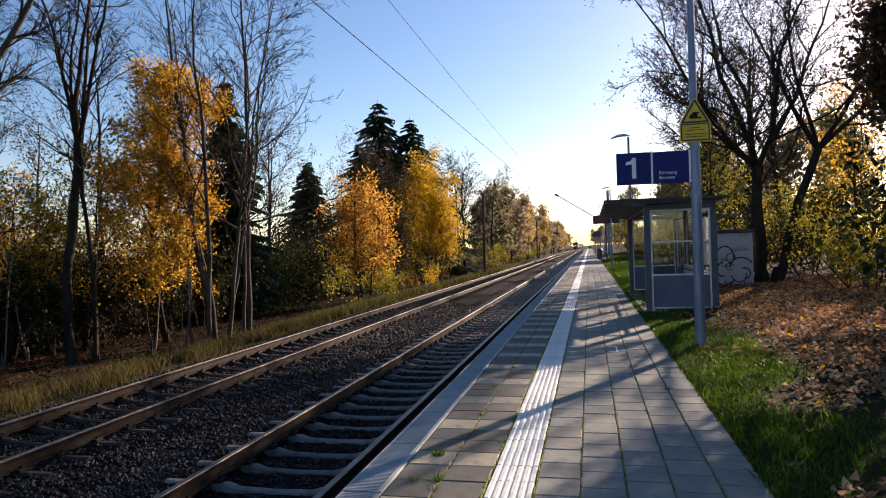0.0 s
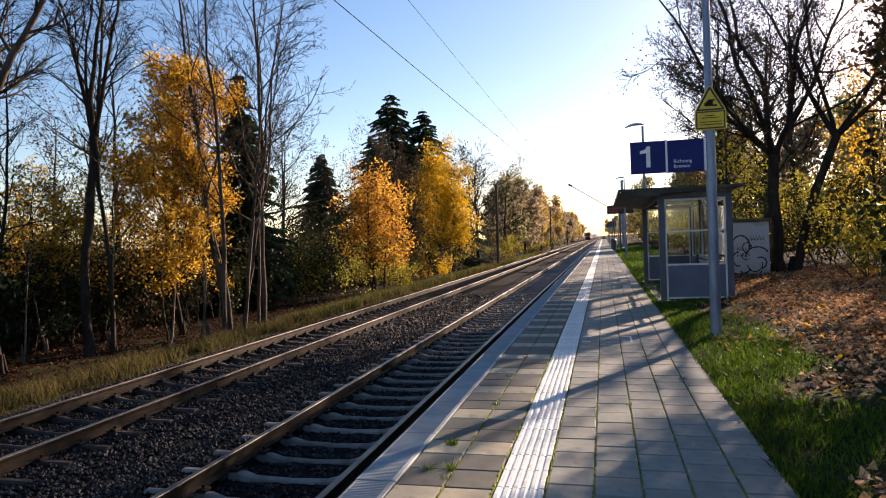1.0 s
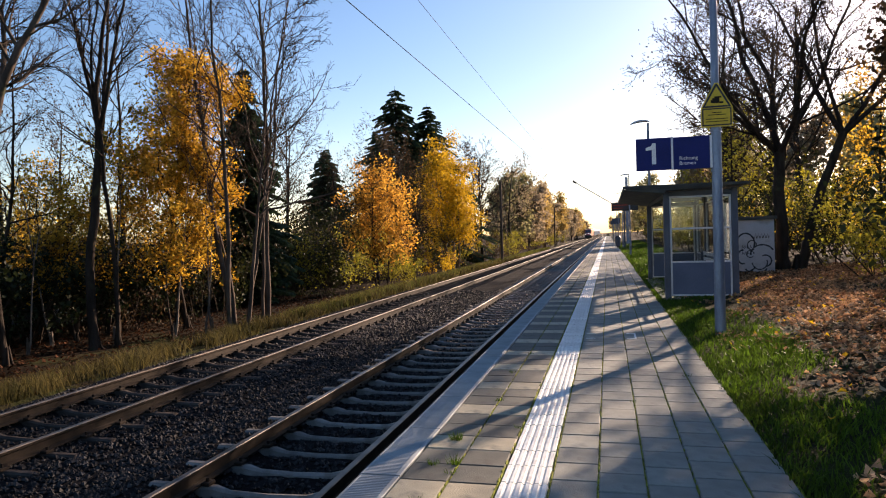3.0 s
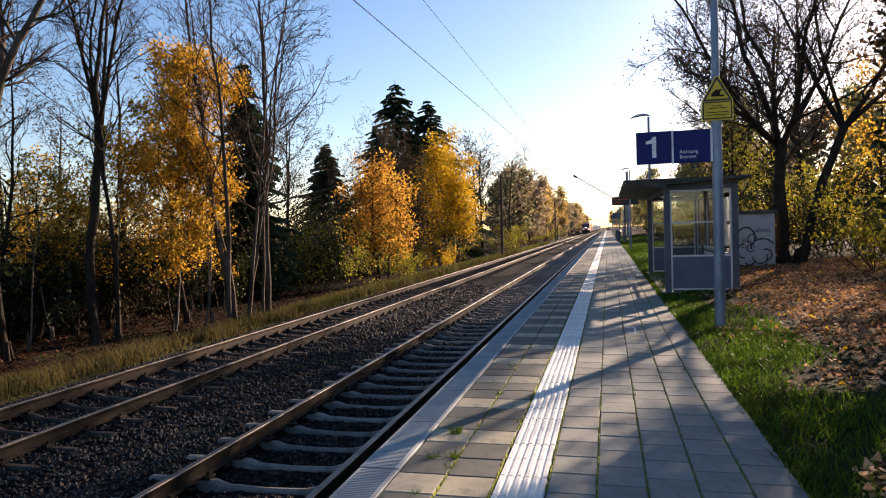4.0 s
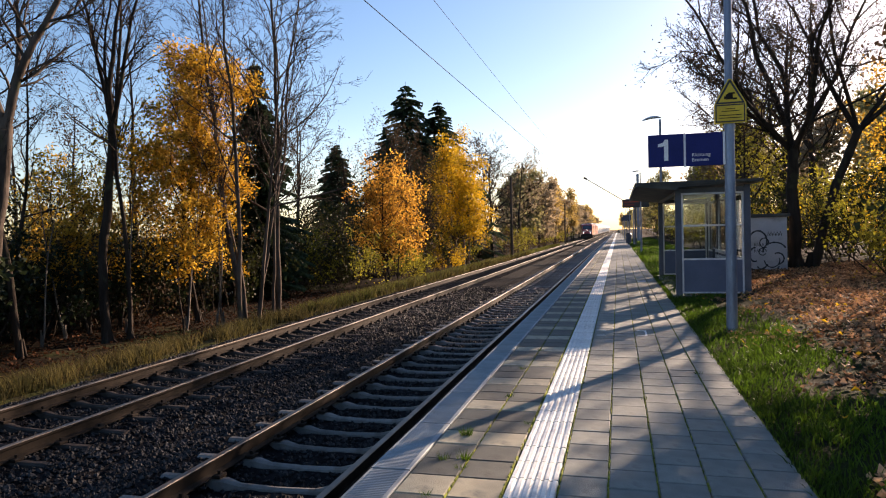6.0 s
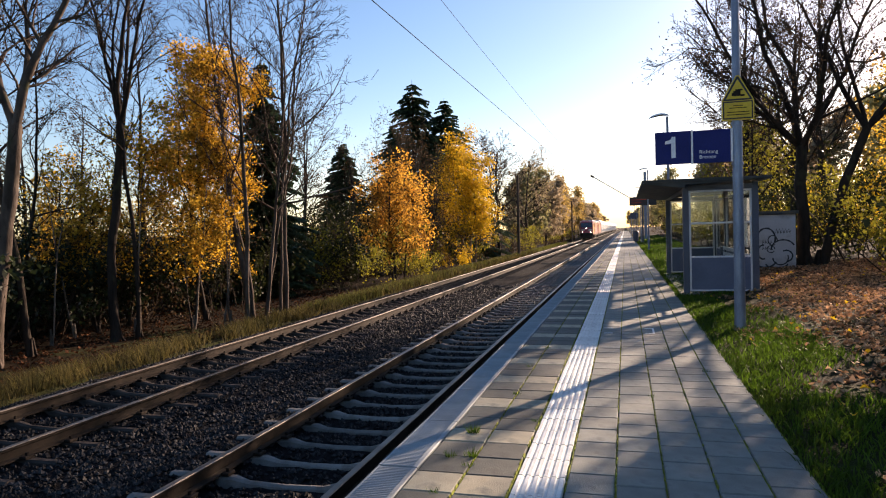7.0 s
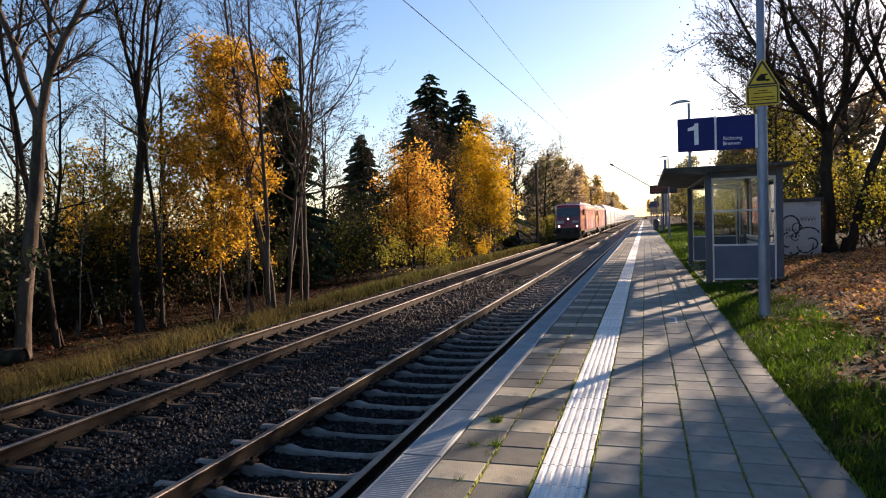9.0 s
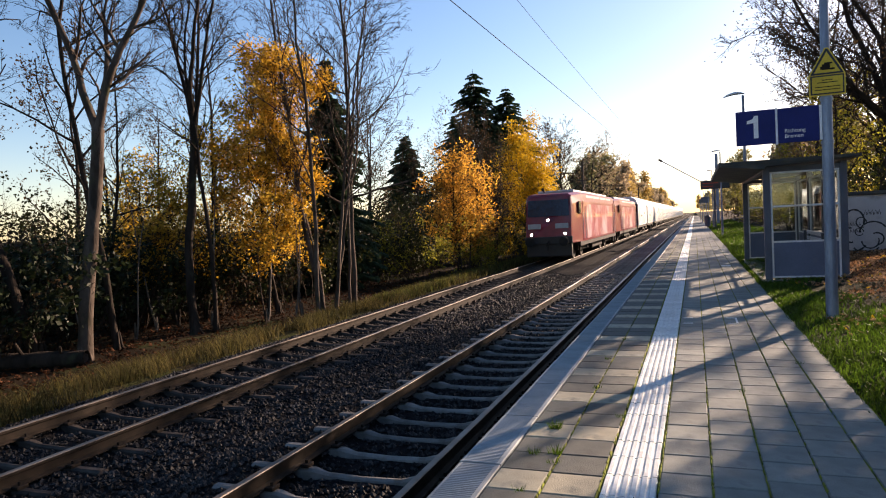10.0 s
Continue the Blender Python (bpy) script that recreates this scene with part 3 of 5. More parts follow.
def spruce(at, seed, height, width, label):
    ob = thing("spruce", at, label, "tree")
    rng = random.Random(seed)
    v, f, nv, nf = [], [], [], []
    tube(v, f, [Vector((0, 0, -0.2)), Vector((0.05, 0, height * 0.5)), Vector((0, 0, height))], [height * 0.016, height * 0.009, 0.012], 8)
    z = height * 0.06
    while z < height * 0.985:
        t = z / height
        reach = width * 0.5 * (1 - t) ** 0.8 + 0.08
        for i in range(13):
            a = rng.random() * 6.283
            l = reach * rng.uniform(0.4, 1.15)
            d = Vector((math.cos(a), math.sin(a), 0))
            zb = z + rng.uniform(-0.5, 0.5) * 0.11 * height * (1.05 - t)
            drop = rng.uniform(0.22, 0.5)
            pts = [Vector((0, 0, zb)) + d * (l * s) + Vector((0, 0, 0.12 * l * s - drop * l * s * s)) for s in (0, 0.33, 0.66, 1)]
            tube(v, f, pts, [0.035 * (1 - t) + 0.008, 0.02, 0.012, 0.004], 3)
            n = int(5 + l * 10)
            side = Vector((-d.y, d.x, 0))
            for k in range(n):
                s = 0.12 + 0.88 * (k + rng.random()) / n
                c = Vector((0, 0, zb)) + d * (l * s) + Vector((0, 0, 0.12 * l * s - drop * l * s * s))
                w = (0.02 + 0.12 * min(l, 1.0) + 0.2 * l * (1 - s) * s) * rng.uniform(0.5, 1.3)
                for sg in (-1, 1):
                    e = c + side * (sg * w) + d * (w * 0.7) + Vector((0, 0, -w * rng.uniform(0.15, 0.8)))
                    o = len(nv)
                    h = 0.08 + 0.04 * rng.random()
                    for q in (c - d * h, c + d * h, e + d * h * 0.4, e - Vector((0, 0, h))):
                        nv.append((q.x, q.y, q.z))
                    nf.append((o, o + 1, o + 2, o + 3))
        z += max(0.22, height * 0.022) * rng.uniform(0.7, 1.2)
    lay("trunk", mesh_of("trunk", v, f, M["bark"], True), ob)
    lay("crown", mesh_of("crown", nv, nf, M["needle"]), ob)
    return ob


def bush(at, seed, height, width, leaves, leaf_n, label, leaf_s=0.11, stems=9, name="bush", twig="twig", spread=0.12, group="bushes along the line"):
    ob = thing(name, at, label, "bush", group)
    g = Grower(seed, 0.2, 0.05)
    for i in range(stems):
        a = g.rng.random() * 6.283
        rr = g.rng.random() ** 0.5 * width * 0.3
        d = Vector((math.cos(a) * 0.55, math.sin(a) * 0.55, 1))
        g.limb(Vector((math.cos(a) * rr, math.sin(a) * rr, -0.1)), d, height * g.rng.uniform(0.6, 1.1), 0.019, 1, 3, (0, 4, 3), (0, 42, 45), (0, 0.5, 0.5), 0.12, 0.3)
    tagged(lay("brushwood", mesh_of("brushwood", g.tv, g.tf, M[twig]), ob), kind="stuff")
    if leaf_n:
        v, f = leaf_quads(g.tips, leaf_n, leaf_s, g.rng, spread)
        lay("leaves", mesh_of("leaves", v, f, M[leaves]), ob)
    return ob


def on(x, y, dz=0.0):
    return (x, y, ground_z(x, y) + dz)


# left side, nearest trees
SLIM = dict(thin=0.0055, levels=4, branches=(22, 6, 4, 3), angle=(44, 40, 40, 42), decay=(0.24, 0.55, 0.5, 0.5), start=0.3, up=0.06, wander=0.19)
FORKED = dict(thin=0.006, levels=4, branches=(15, 7, 5, 3), angle=(46, 40, 40, 42), decay=(0.32, 0.5, 0.5, 0.5), start=0.12, up=0.05, wander=0.17)
tree("bare_tree", on(-13.65, 14.45), 11, 15.0, 0.125, "tall leafless tree with dark bark at the wood's edge", lean=(0.0, 0.0), fork=(6.2, (4, 20, 9.5), (17, 160, 7.5), (24, -30, 6.5)), **FORKED)
tree("bare_tree", on(-14.0, 12.05), 12, 14, 0.09, "slim leafless tree with reddish brown bark", lean=(-0.01, 0), leaves="brown", leaf_n=160, leaf_s=0.08, **SLIM)
tree("bare_tree", on(-13.5, 10.6), 13, 12, 0.165, "leafless forked tree with grey brown sunlit bark", bark="barkmid", lean=(0.06, 0.0), fork=(5.6, (16, 200, 8.0), (24, 20, 7.0), (20, 120, 5.0)), **FORKED)
tree("bare_tree", on(-14.9, 10.6), 14, 13.5, 0.14, "leaning leafless tree with mossy dark bark", lean=(-0.22, -0.1), leaves="brown", leaf_n=200, leaf_s=0.08, **SLIM)
tree("bare_tree", on(-16.6, 16.9), 15, 15, 0.11, "slim leafless tree with dark bark", lean=(-0.03, 0), leaves="brown", leaf_n=200, leaf_s=0.08, **SLIM)
tree("bare_tree", on(-16.9, 14.8), 16, 10, 0.075, "slim crooked leafless tree with dark bark", lean=(0.05, 0), **SLIM)
tree("bare_tree", on(-11.75, 18.6), 17, 14, 0.10, "many-stemmed leafless tree with mottled bark", bark="barkmid", stems=7, levels=4, start=0.3, branches=(16, 6, 4, 3), decay=(0.24, 0.5, 0.5, 0.5), angle=(42, 38, 38, 40), wander=0.15, thin=0.0075)
tree("bare_tree", on(-11.3, 19.7), 18, 14.0, 0.11, "leafless tree with grey brown bark leaning over the verge", bark="barkmid", levels=4, start=0.25, branches=(24, 8, 5, 3), decay=(0.4, 0.5, 0.5, 0.5), angle=(52, 42, 40, 40), lean=(0.05, 0.0), up=0.05, wander=0.15, thin=0.008)
tree("bare_tree", on(-13.45, 15.1), 85, 13.0, 0.075, "slim leafless tree close beside a thicker one", lean=(0.06, 0), **SLIM)
POLE = dict(levels=3, branches=(8, 4, 3), angle=(40, 40, 40), decay=(0.25, 0.5, 0.5), start=0.45, bark="barkpale", wander=0.14)
for i, (x, y, h, r, lx) in enumerate(((-13.0, 17.0, 6.0, 0.035, 0.08), (-14.25, 15.9, 5.5, 0.04, 0.12), (-12.6, 18.4, 7.0, 0.035, 0.05), (-14.8, 13.4, 5.0, 0.03, 0.1),
                                      (-12.3, 17.6, 6.5, 0.03, -0.05), (-15.2, 14.6, 5.5, 0.035, -0.08), (-14.2, 11.3, 4.0, 0.025, -0.2))):
    tree("sapling", on(x, y), 87 + i, h, r, "thin pale-barked sapling in the shade", lean=(lx, 0), **POLE)
LEAFY = dict(branches=(44, 8, 4), start=0.34, angle=(78, 55, 50), decay=(0.3, 0.5, 0.45), up=0.0, leaf_s=0.095, leaf_spread=0.13, wander=0.22)
tree("autumn_tree", on(-13.9, 18.9), 21, 9.5, 0.09, "slender tree with golden brown autumn leaves", leaves="gold", leaf_n=30000, **LEAFY)
tree("autumn_tree", on(-13.6, 17.9), 22, 6.4, 0.06, "slender tree with golden brown autumn leaves", leaves="gold", leaf_n=7000, **LEAFY)
tree("autumn_tree", on(-15.6, 17.2), 23, 6.6, 0.06, "young tree with golden autumn leaves", leaves="gold", leaf_n=4200, **LEAFY)
tree("autumn_tree", on(-17.4, 16.4), 26, 5.6, 0.055, "young tree with golden autumn leaves", leaves="gold", leaf_n=2600, **LEAFY)
tree("autumn_tree", on(-15.3, 15.6), 27, 4.6, 0.05, "young tree with golden autumn leaves", leaves="gold", leaf_n=3200, **LEAFY)
tree("autumn_tree", on(-20.4, 18.5), 28, 5.4, 0.05, "young tree with golden autumn leaves", leaves="gold", leaf_n=2600, **LEAFY)
spruce(on(-15.9, 26.5), 31, 11.0, 5.0, "dark spruce half hidden behind autumn trees")
log = thing("fallen_log", on(-14.2, 10.0), "dark fallen log lying at the wood's edge", "log")
_lv, _lf = [], []
tube(_lv, _lf, [Vector((-1.0 + 0.25 * i, -0.45 + 0.11 * i, 0.16 + 0.01 * math.sin(i * 1.7))) for i in range(9)], [0.15, 0.2, 0.21, 0.2, 0.205, 0.195, 0.2, 0.19, 0.17], 12)
lay("stem", mesh_of("stem", _lv, _lf, M["bark"], True), log)
part("stub", rods(((-0.3, -0.1, 0.2), (-0.25, -0.35, 0.62), 0.05, 0.03), n=8), M["bark"], log)
part("stub", rods(((0.5, 0.2, 0.2), (0.7, 0.0, 0.5), 0.04, 0.025), n=8), M["bark"], log)
# middle distance on the left
tree("autumn_tree", on(-11.9, 33.0), 24, 6.3, 0.08, "small tree full of orange brown autumn leaves", branches=(20, 7, 4), start=0.22, angle=(52, 45, 45), decay=(0.42, 0.5, 0.45), up=0.03, leaves="orange", leaf_n=9500, leaf_s=0.13, leaf_spread=0.2, stems=3, wander=0.14)
tree("autumn_tree", on(-11.7, 50.0), 25, 10.2, 0.14, "tall tree full of bright yellow leaves", branches=(22, 7, 4), start=0.2, angle=(54, 45, 45), decay=(0.3, 0.5, 0.45), up=0.06, leaves="lemon", leaf_n=15000, leaf_s=0.17, leaf_spread=0.28, stems=3, bark="barkpale", wander=0.14)
spruce(on(-19.4, 60.0), 32, 17.4, 15.5, "tall dark green spruce rising over the autumn trees")
spruce(on(-16.8, 62.0), 33, 15.8, 14.5, "dark green spruce beside a taller one")
spruce(on(-25.6, 57.5), 34, 11.6, 9.0, "smaller dark green spruce among bare trees")
spruce(on(-23.6, 66.0), 35, 14.5, 8.0, "slim dark spruce behind bare branches")
DENSE = dict(levels=4, branches=(13, 7, 5, 3), decay=(0.34, 0.5, 0.5, 0.5), angle=(33, 38, 40, 42), start=0.12, up=0.07)
tree("bare_tree", on(-15.4, 46.0), 41, 11.0, 0.12, "leafless grey brown tree with dense twigs", stems=4, leaves="brown", leaf_n=2500, leaf_s=0.12, **DENSE)
tree("bare_tree", on(-13.4, 44.0), 42, 9.8, 0.11, "leafless grey brown tree with dense twigs", stems=4, leaves="brown", leaf_n=2000, leaf_s=0.12, **DENSE)
tree("bare_tree", on(-17.6, 42.0), 48, 9.5, 0.11, "leafless grey brown tree with dense twigs", stems=3, leaves="brown", leaf_n=1500, leaf_s=0.12, **DENSE)
WIDE = dict(thin=0.016, levels=4, branches=(20, 8, 6, 3), decay=(0.5, 0.5, 0.5, 0.5), angle=(55, 45, 42, 42), start=0.2, up=0.05)
tree("bare_tree", on(-12.4, 66.0), 43, 11.0, 0.2, "broad leafless tree with brown twigs", leaves="brown", leaf_n=500, leaf_s=0.2, leaf_spread=0.3, **WIDE)
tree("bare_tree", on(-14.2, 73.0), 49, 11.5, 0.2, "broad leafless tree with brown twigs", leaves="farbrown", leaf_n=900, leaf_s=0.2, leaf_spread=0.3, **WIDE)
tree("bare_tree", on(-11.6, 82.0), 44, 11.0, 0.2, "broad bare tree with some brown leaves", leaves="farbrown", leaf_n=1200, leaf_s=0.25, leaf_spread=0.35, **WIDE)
# distant crowns wear the paled leaf colours in place of haze
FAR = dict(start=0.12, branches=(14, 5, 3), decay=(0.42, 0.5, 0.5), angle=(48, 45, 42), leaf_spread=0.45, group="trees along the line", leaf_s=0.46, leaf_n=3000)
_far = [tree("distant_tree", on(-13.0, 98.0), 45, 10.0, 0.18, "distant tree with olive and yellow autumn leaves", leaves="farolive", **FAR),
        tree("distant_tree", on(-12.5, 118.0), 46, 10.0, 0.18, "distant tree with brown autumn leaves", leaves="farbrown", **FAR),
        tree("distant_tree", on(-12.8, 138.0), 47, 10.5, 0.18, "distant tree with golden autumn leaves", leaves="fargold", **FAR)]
_rng = random.Random(77)
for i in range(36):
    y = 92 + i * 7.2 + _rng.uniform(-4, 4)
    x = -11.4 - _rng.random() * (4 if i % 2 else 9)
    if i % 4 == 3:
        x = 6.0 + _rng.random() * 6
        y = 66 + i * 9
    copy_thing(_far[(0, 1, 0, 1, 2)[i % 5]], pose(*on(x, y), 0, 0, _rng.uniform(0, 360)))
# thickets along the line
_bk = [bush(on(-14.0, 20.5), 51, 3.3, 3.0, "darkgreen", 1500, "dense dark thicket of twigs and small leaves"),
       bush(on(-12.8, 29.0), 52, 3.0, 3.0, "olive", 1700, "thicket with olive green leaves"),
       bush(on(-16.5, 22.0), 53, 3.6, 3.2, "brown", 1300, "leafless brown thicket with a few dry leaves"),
       bush(on(-15.5, 10.0), 57, 3.4, 3.2, "evergreen", 1900, "dense evergreen undergrowth darkened like deep shade", leaf_s=0.14)]
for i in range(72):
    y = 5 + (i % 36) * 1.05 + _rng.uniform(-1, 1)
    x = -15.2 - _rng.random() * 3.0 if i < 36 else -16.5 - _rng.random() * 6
    # nearer thickets take the near-black leaves as painted understory shade
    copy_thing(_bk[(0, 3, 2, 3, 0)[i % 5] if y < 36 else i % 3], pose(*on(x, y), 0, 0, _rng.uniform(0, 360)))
for i in range(30):
    y = 36 + i * 4.6 + _rng.uniform(-1, 1)
    x = -11.3 - _rng.random() * 3
    copy_thing(_bk[(1, 2)[i % 2]], pose(*on(x, y), 0, 0, _rng.uniform(0, 360)))
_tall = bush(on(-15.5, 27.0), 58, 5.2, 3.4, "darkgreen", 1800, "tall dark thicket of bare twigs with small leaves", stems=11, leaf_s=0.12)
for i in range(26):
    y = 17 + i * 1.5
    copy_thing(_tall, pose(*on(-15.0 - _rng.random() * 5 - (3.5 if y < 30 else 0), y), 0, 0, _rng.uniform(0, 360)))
bush(on(-11.6, 34.5), 54, 2.0, 2.4, "olive", 1800, "low bush with yellow green leaves", leaf_s=0.1)
bush(on(-12.0, 45.5), 55, 2.2, 1.6, "lemon", 1500, "low bush with yellow leaves under a tree", leaf_s=0.12)
tree("sapling", on(-12.7, 16.5), 56, 2.9, 0.03, "thin sapling with a spray of golden leaves", levels=2, branches=(9, 5), start=0.6, angle=(75, 45), decay=(0.35, 0.5), up=0.0, leaves="gold", leaf_n=700, leaf_s=0.1, leaf_spread=0.12)
_back = [tree("bare_tree", on(-24.0, 14.0), 81, 12.5, 0.16, "leafless tree deep in the wood", levels=3, branches=(13, 6, 4), start=0.2, angle=(36, 40, 42), decay=(0.38, 0.5, 0.5), group="trees in the wood"),
         tree("bare_tree", on(-27.0, 22.0), 82, 11.0, 0.14, "leafless tree deep in the wood", levels=3, branches=(13, 6, 4), start=0.2, angle=(40, 40, 42), decay=(0.4, 0.5, 0.5), leaves="brown", leaf_n=1500, leaf_s=0.14, group="trees in the wood")]
for i in range(9):
    copy_thing(_back[i % 2], pose(*on(-20 - _rng.random() * 22, 6 + i * 5.2), 0, 0, _rng.uniform(0, 360)))

# right side
WIDER = dict(levels=4, leaves="brown", leaf_n=900, leaf_s=0.1, leaf_spread=0.2, branches=(14, 8, 6, 3), decay=(0.46, 0.5, 0.5, 0.5), angle=(46, 42, 40, 42), up=0.06)
DENSER = dict(thin=0.012, levels=4, leaves="brown", leaf_n=1300, leaf_s=0.085, leaf_spread=0.2, branches=(18, 9, 6, 4), decay=(0.5, 0.5, 0.5, 0.5), angle=(50, 42, 40, 42), up=0.05)
GNARLED = dict(thin=0.0095, levels=4, branches=(9, 7, 5, 3), decay=(0.42, 0.55, 0.5, 0.5), angle=(42, 42, 40, 42), wander=0.24, up=0.09)
tree("bare_tree", on(4.95, 20.3), 161, 11.0, 0.175, "gnarled leafless tree with thick spreading dark limbs", start=0.1, fork=(3.6, (12, 170, 8.0), (34, 190, 6.5), (30, 20, 7.0), (20, 90, 7.5), (38, -60, 6.0), (44, 185, 4.2), (48, 225, 4.0)), leaves="brown", leaf_n=2600, leaf_s=0.075, **GNARLED)
tree("bare_tree", on(5.35, 20.2), 168, 10.0, 0.135, "gnarled leafless tree leaning away from its neighbour", start=0.1, lean=(0.24, -0.05), fork=(4.2, (10, 100, 7.0), (30, 10, 6.5), (42, -20, 6.0), (25, 170, 5.5)), leaves="brown", leaf_n=1800, leaf_s=0.075, **GNARLED)
tree("bare_tree", on(5.3, 30.5), 63, 10.6, 0.2, "leafless tree with a fine dark rounded crown", start=0.3, **DENSER)
tree("bare_tree", on(6.2, 12.8), 64, 12.5, 0.17, "leafless tree with a dark trunk at the bank", start=0.4, lean=(-0.1, 0), **GNARLED)
tree("bare_tree", on(7.6, 32.0), 65, 10.5, 0.17, "leafless tree with a dark crown", start=0.25, **WIDER)
tree("bare_tree", on(6.0, 26.5), 69, 8.5, 0.15, "leafless tree with a dark crown", start=0.25, **WIDER)
tree("bare_tree", on(9.5, 36.0), 70, 12.5, 0.22, "leafless tree with a dark crown", start=0.3, **WIDER)
# added beyond the right edge of view; its high crown shades the near platform
tree("autumn_tree", on(6.4, 13.0), 66, 6.8, 0.09, "brown-leaved tree added to shade the near platform", branches=(20, 7, 4), start=0.5, angle=(60, 45, 45), decay=(0.3, 0.5, 0.45), leaves="brown", leaf_n=13000, leaf_s=0.12, leaf_spread=0.22)
tree("autumn_tree", on(13.4, 20.5), 76, 7.5, 0.12, "tree with dense brown autumn leaves", branches=(18, 6, 4), start=0.15, angle=(55, 45, 45), decay=(0.42, 0.5, 0.45), leaves="gold", leaf_n=4500, leaf_s=0.11, leaf_spread=0.25)
tree("autumn_tree", on(9.3, 25.0), 77, 6.2, 0.08, "small tree with golden leaves on the bank", branches=(16, 6, 4), start=0.25, angle=(58, 45, 45), decay=(0.42, 0.5, 0.45), leaves="gold", leaf_n=2400, leaf_s=0.1, leaf_spread=0.2)
tree("autumn_tree", on(4.7, 26.0), 67, 5.6, 0.08, "small tree with yellow green leaves behind the shelter", branches=(16, 6, 4), start=0.15, angle=(58, 45, 45), decay=(0.42, 0.5, 0.45), leaves="olive", leaf_n=3200, leaf_s=0.095, leaf_spread=0.2)
_rb = [bush(on(8.0, 14.2), 71, 2.0, 2.4, "olive", 1500, "bush with yellow green autumn leaves", leaf_s=0.09),
       bush(on(8.0, 19.8), 72, 2.6, 2.6, "lemon", 900, "bush with scattered yellow leaves", leaf_s=0.09),
       bush(on(11.0, 20.5), 73, 3.2, 3.0, "darkgreen", 1700, "dense dark green bush", leaf_s=0.10)]
for i, (x, y) in enumerate(((6.7, 16.2), (9.4, 15.0), (6.2, 16.6), (10.6, 19.5), (6.9, 21.6), (12.0, 21.0), (11.6, 14.6), (7.6, 18.0), (9.2, 22.0))):
    copy_thing(_rb[(0, 2, 0, 2, 2)[i % 5]], pose(*on(x, y), 0, 0, _rng.uniform(0, 360)))
for i in range(22):
    y = 22.5 + i * 1.5
    copy_thing(_rb[(2, 0, 2, 1, 2)[i % 5]], pose(*on(5.2 + _rng.random() * 8, y), 0, 0, _rng.uniform(0, 360)))
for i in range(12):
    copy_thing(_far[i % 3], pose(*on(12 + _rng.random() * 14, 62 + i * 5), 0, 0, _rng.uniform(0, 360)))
for i in range(16):
    copy_thing(_bk[i % 3], pose(*on(15 + _rng.random() * 8, 16 + i * 2.6), 0, 0, _rng.uniform(0, 360)))
for i in range(4):
    copy_thing(_bk[1], pose(*on(7.5 + _rng.random() * 7, 26 + i * 2.6), 0, 0, _rng.uniform(0, 360)))
for i in range(7):
    copy_thing(_tall, pose(*on(-19.5 - _rng.random() * 10, 3 + i * 2.6), 0, 0, _rng.uniform(0, 360)))
for i in range(20):
    copy_thing((_bk[1], _bk[2])[i % 2], pose(*on(4.6 + _rng.random() * 7, 32 + i * 4), 0, 0, _rng.uniform(0, 360)))
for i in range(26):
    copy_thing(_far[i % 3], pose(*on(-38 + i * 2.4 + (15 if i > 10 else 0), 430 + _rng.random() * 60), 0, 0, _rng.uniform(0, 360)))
# four bushes out of view, added to block sun and sky at lower right
bush(on(6.7, 10.2), 91, 3.4, 3.0, "evergreen", 3800, "tall unseen evergreen bush added to shade the bank", stems=14, leaf_s=0.14, spread=0.25)
bush(on(5.2, 4.2), 93, 2.6, 2.6, "evergreen", 3000, "unseen evergreen bush added to shade the bank", stems=12, leaf_s=0.13, spread=0.25)
bush(on(5.6, 6.6), 94, 2.8, 2.4, "evergreen", 3000, "unseen evergreen bush added to shade the bank", stems=12, leaf_s=0.13, spread=0.25)
bush(on(7.2, 8.8), 92, 3.2, 2.6, "evergreen", 3200, "unseen evergreen bush added to shade the bank", stems=12, leaf_s=0.14, spread=0.25)
_side = tree("bare_tree", on(9.5, 8.0), 83, 11.5, 0.2, "leafless tree round the platform, for backdrop and added shade", levels=3, branches=(13, 6, 5), start=0.22, angle=(46, 42, 42), decay=(0.46, 0.5, 0.5), leaves="brown", leaf_n=2500, leaf_s=0.12, group="trees beside the platform")
# copies behind and right of the camera are unseen, added to cut skylight
for x, y in ((13, 12), (11, 2), (18, 18), (18, 28), (9, 40), (24, 36), (7.5, 48), (13, -6), (8.5, 57), (9, -9), (6, -15), (-4, -19), (-11, -15), (-13, -5), (1, -22), (-14, 1)):
    copy_thing(_side, pose(*on(x, y), 0, 0, _rng.uniform(0, 360)))


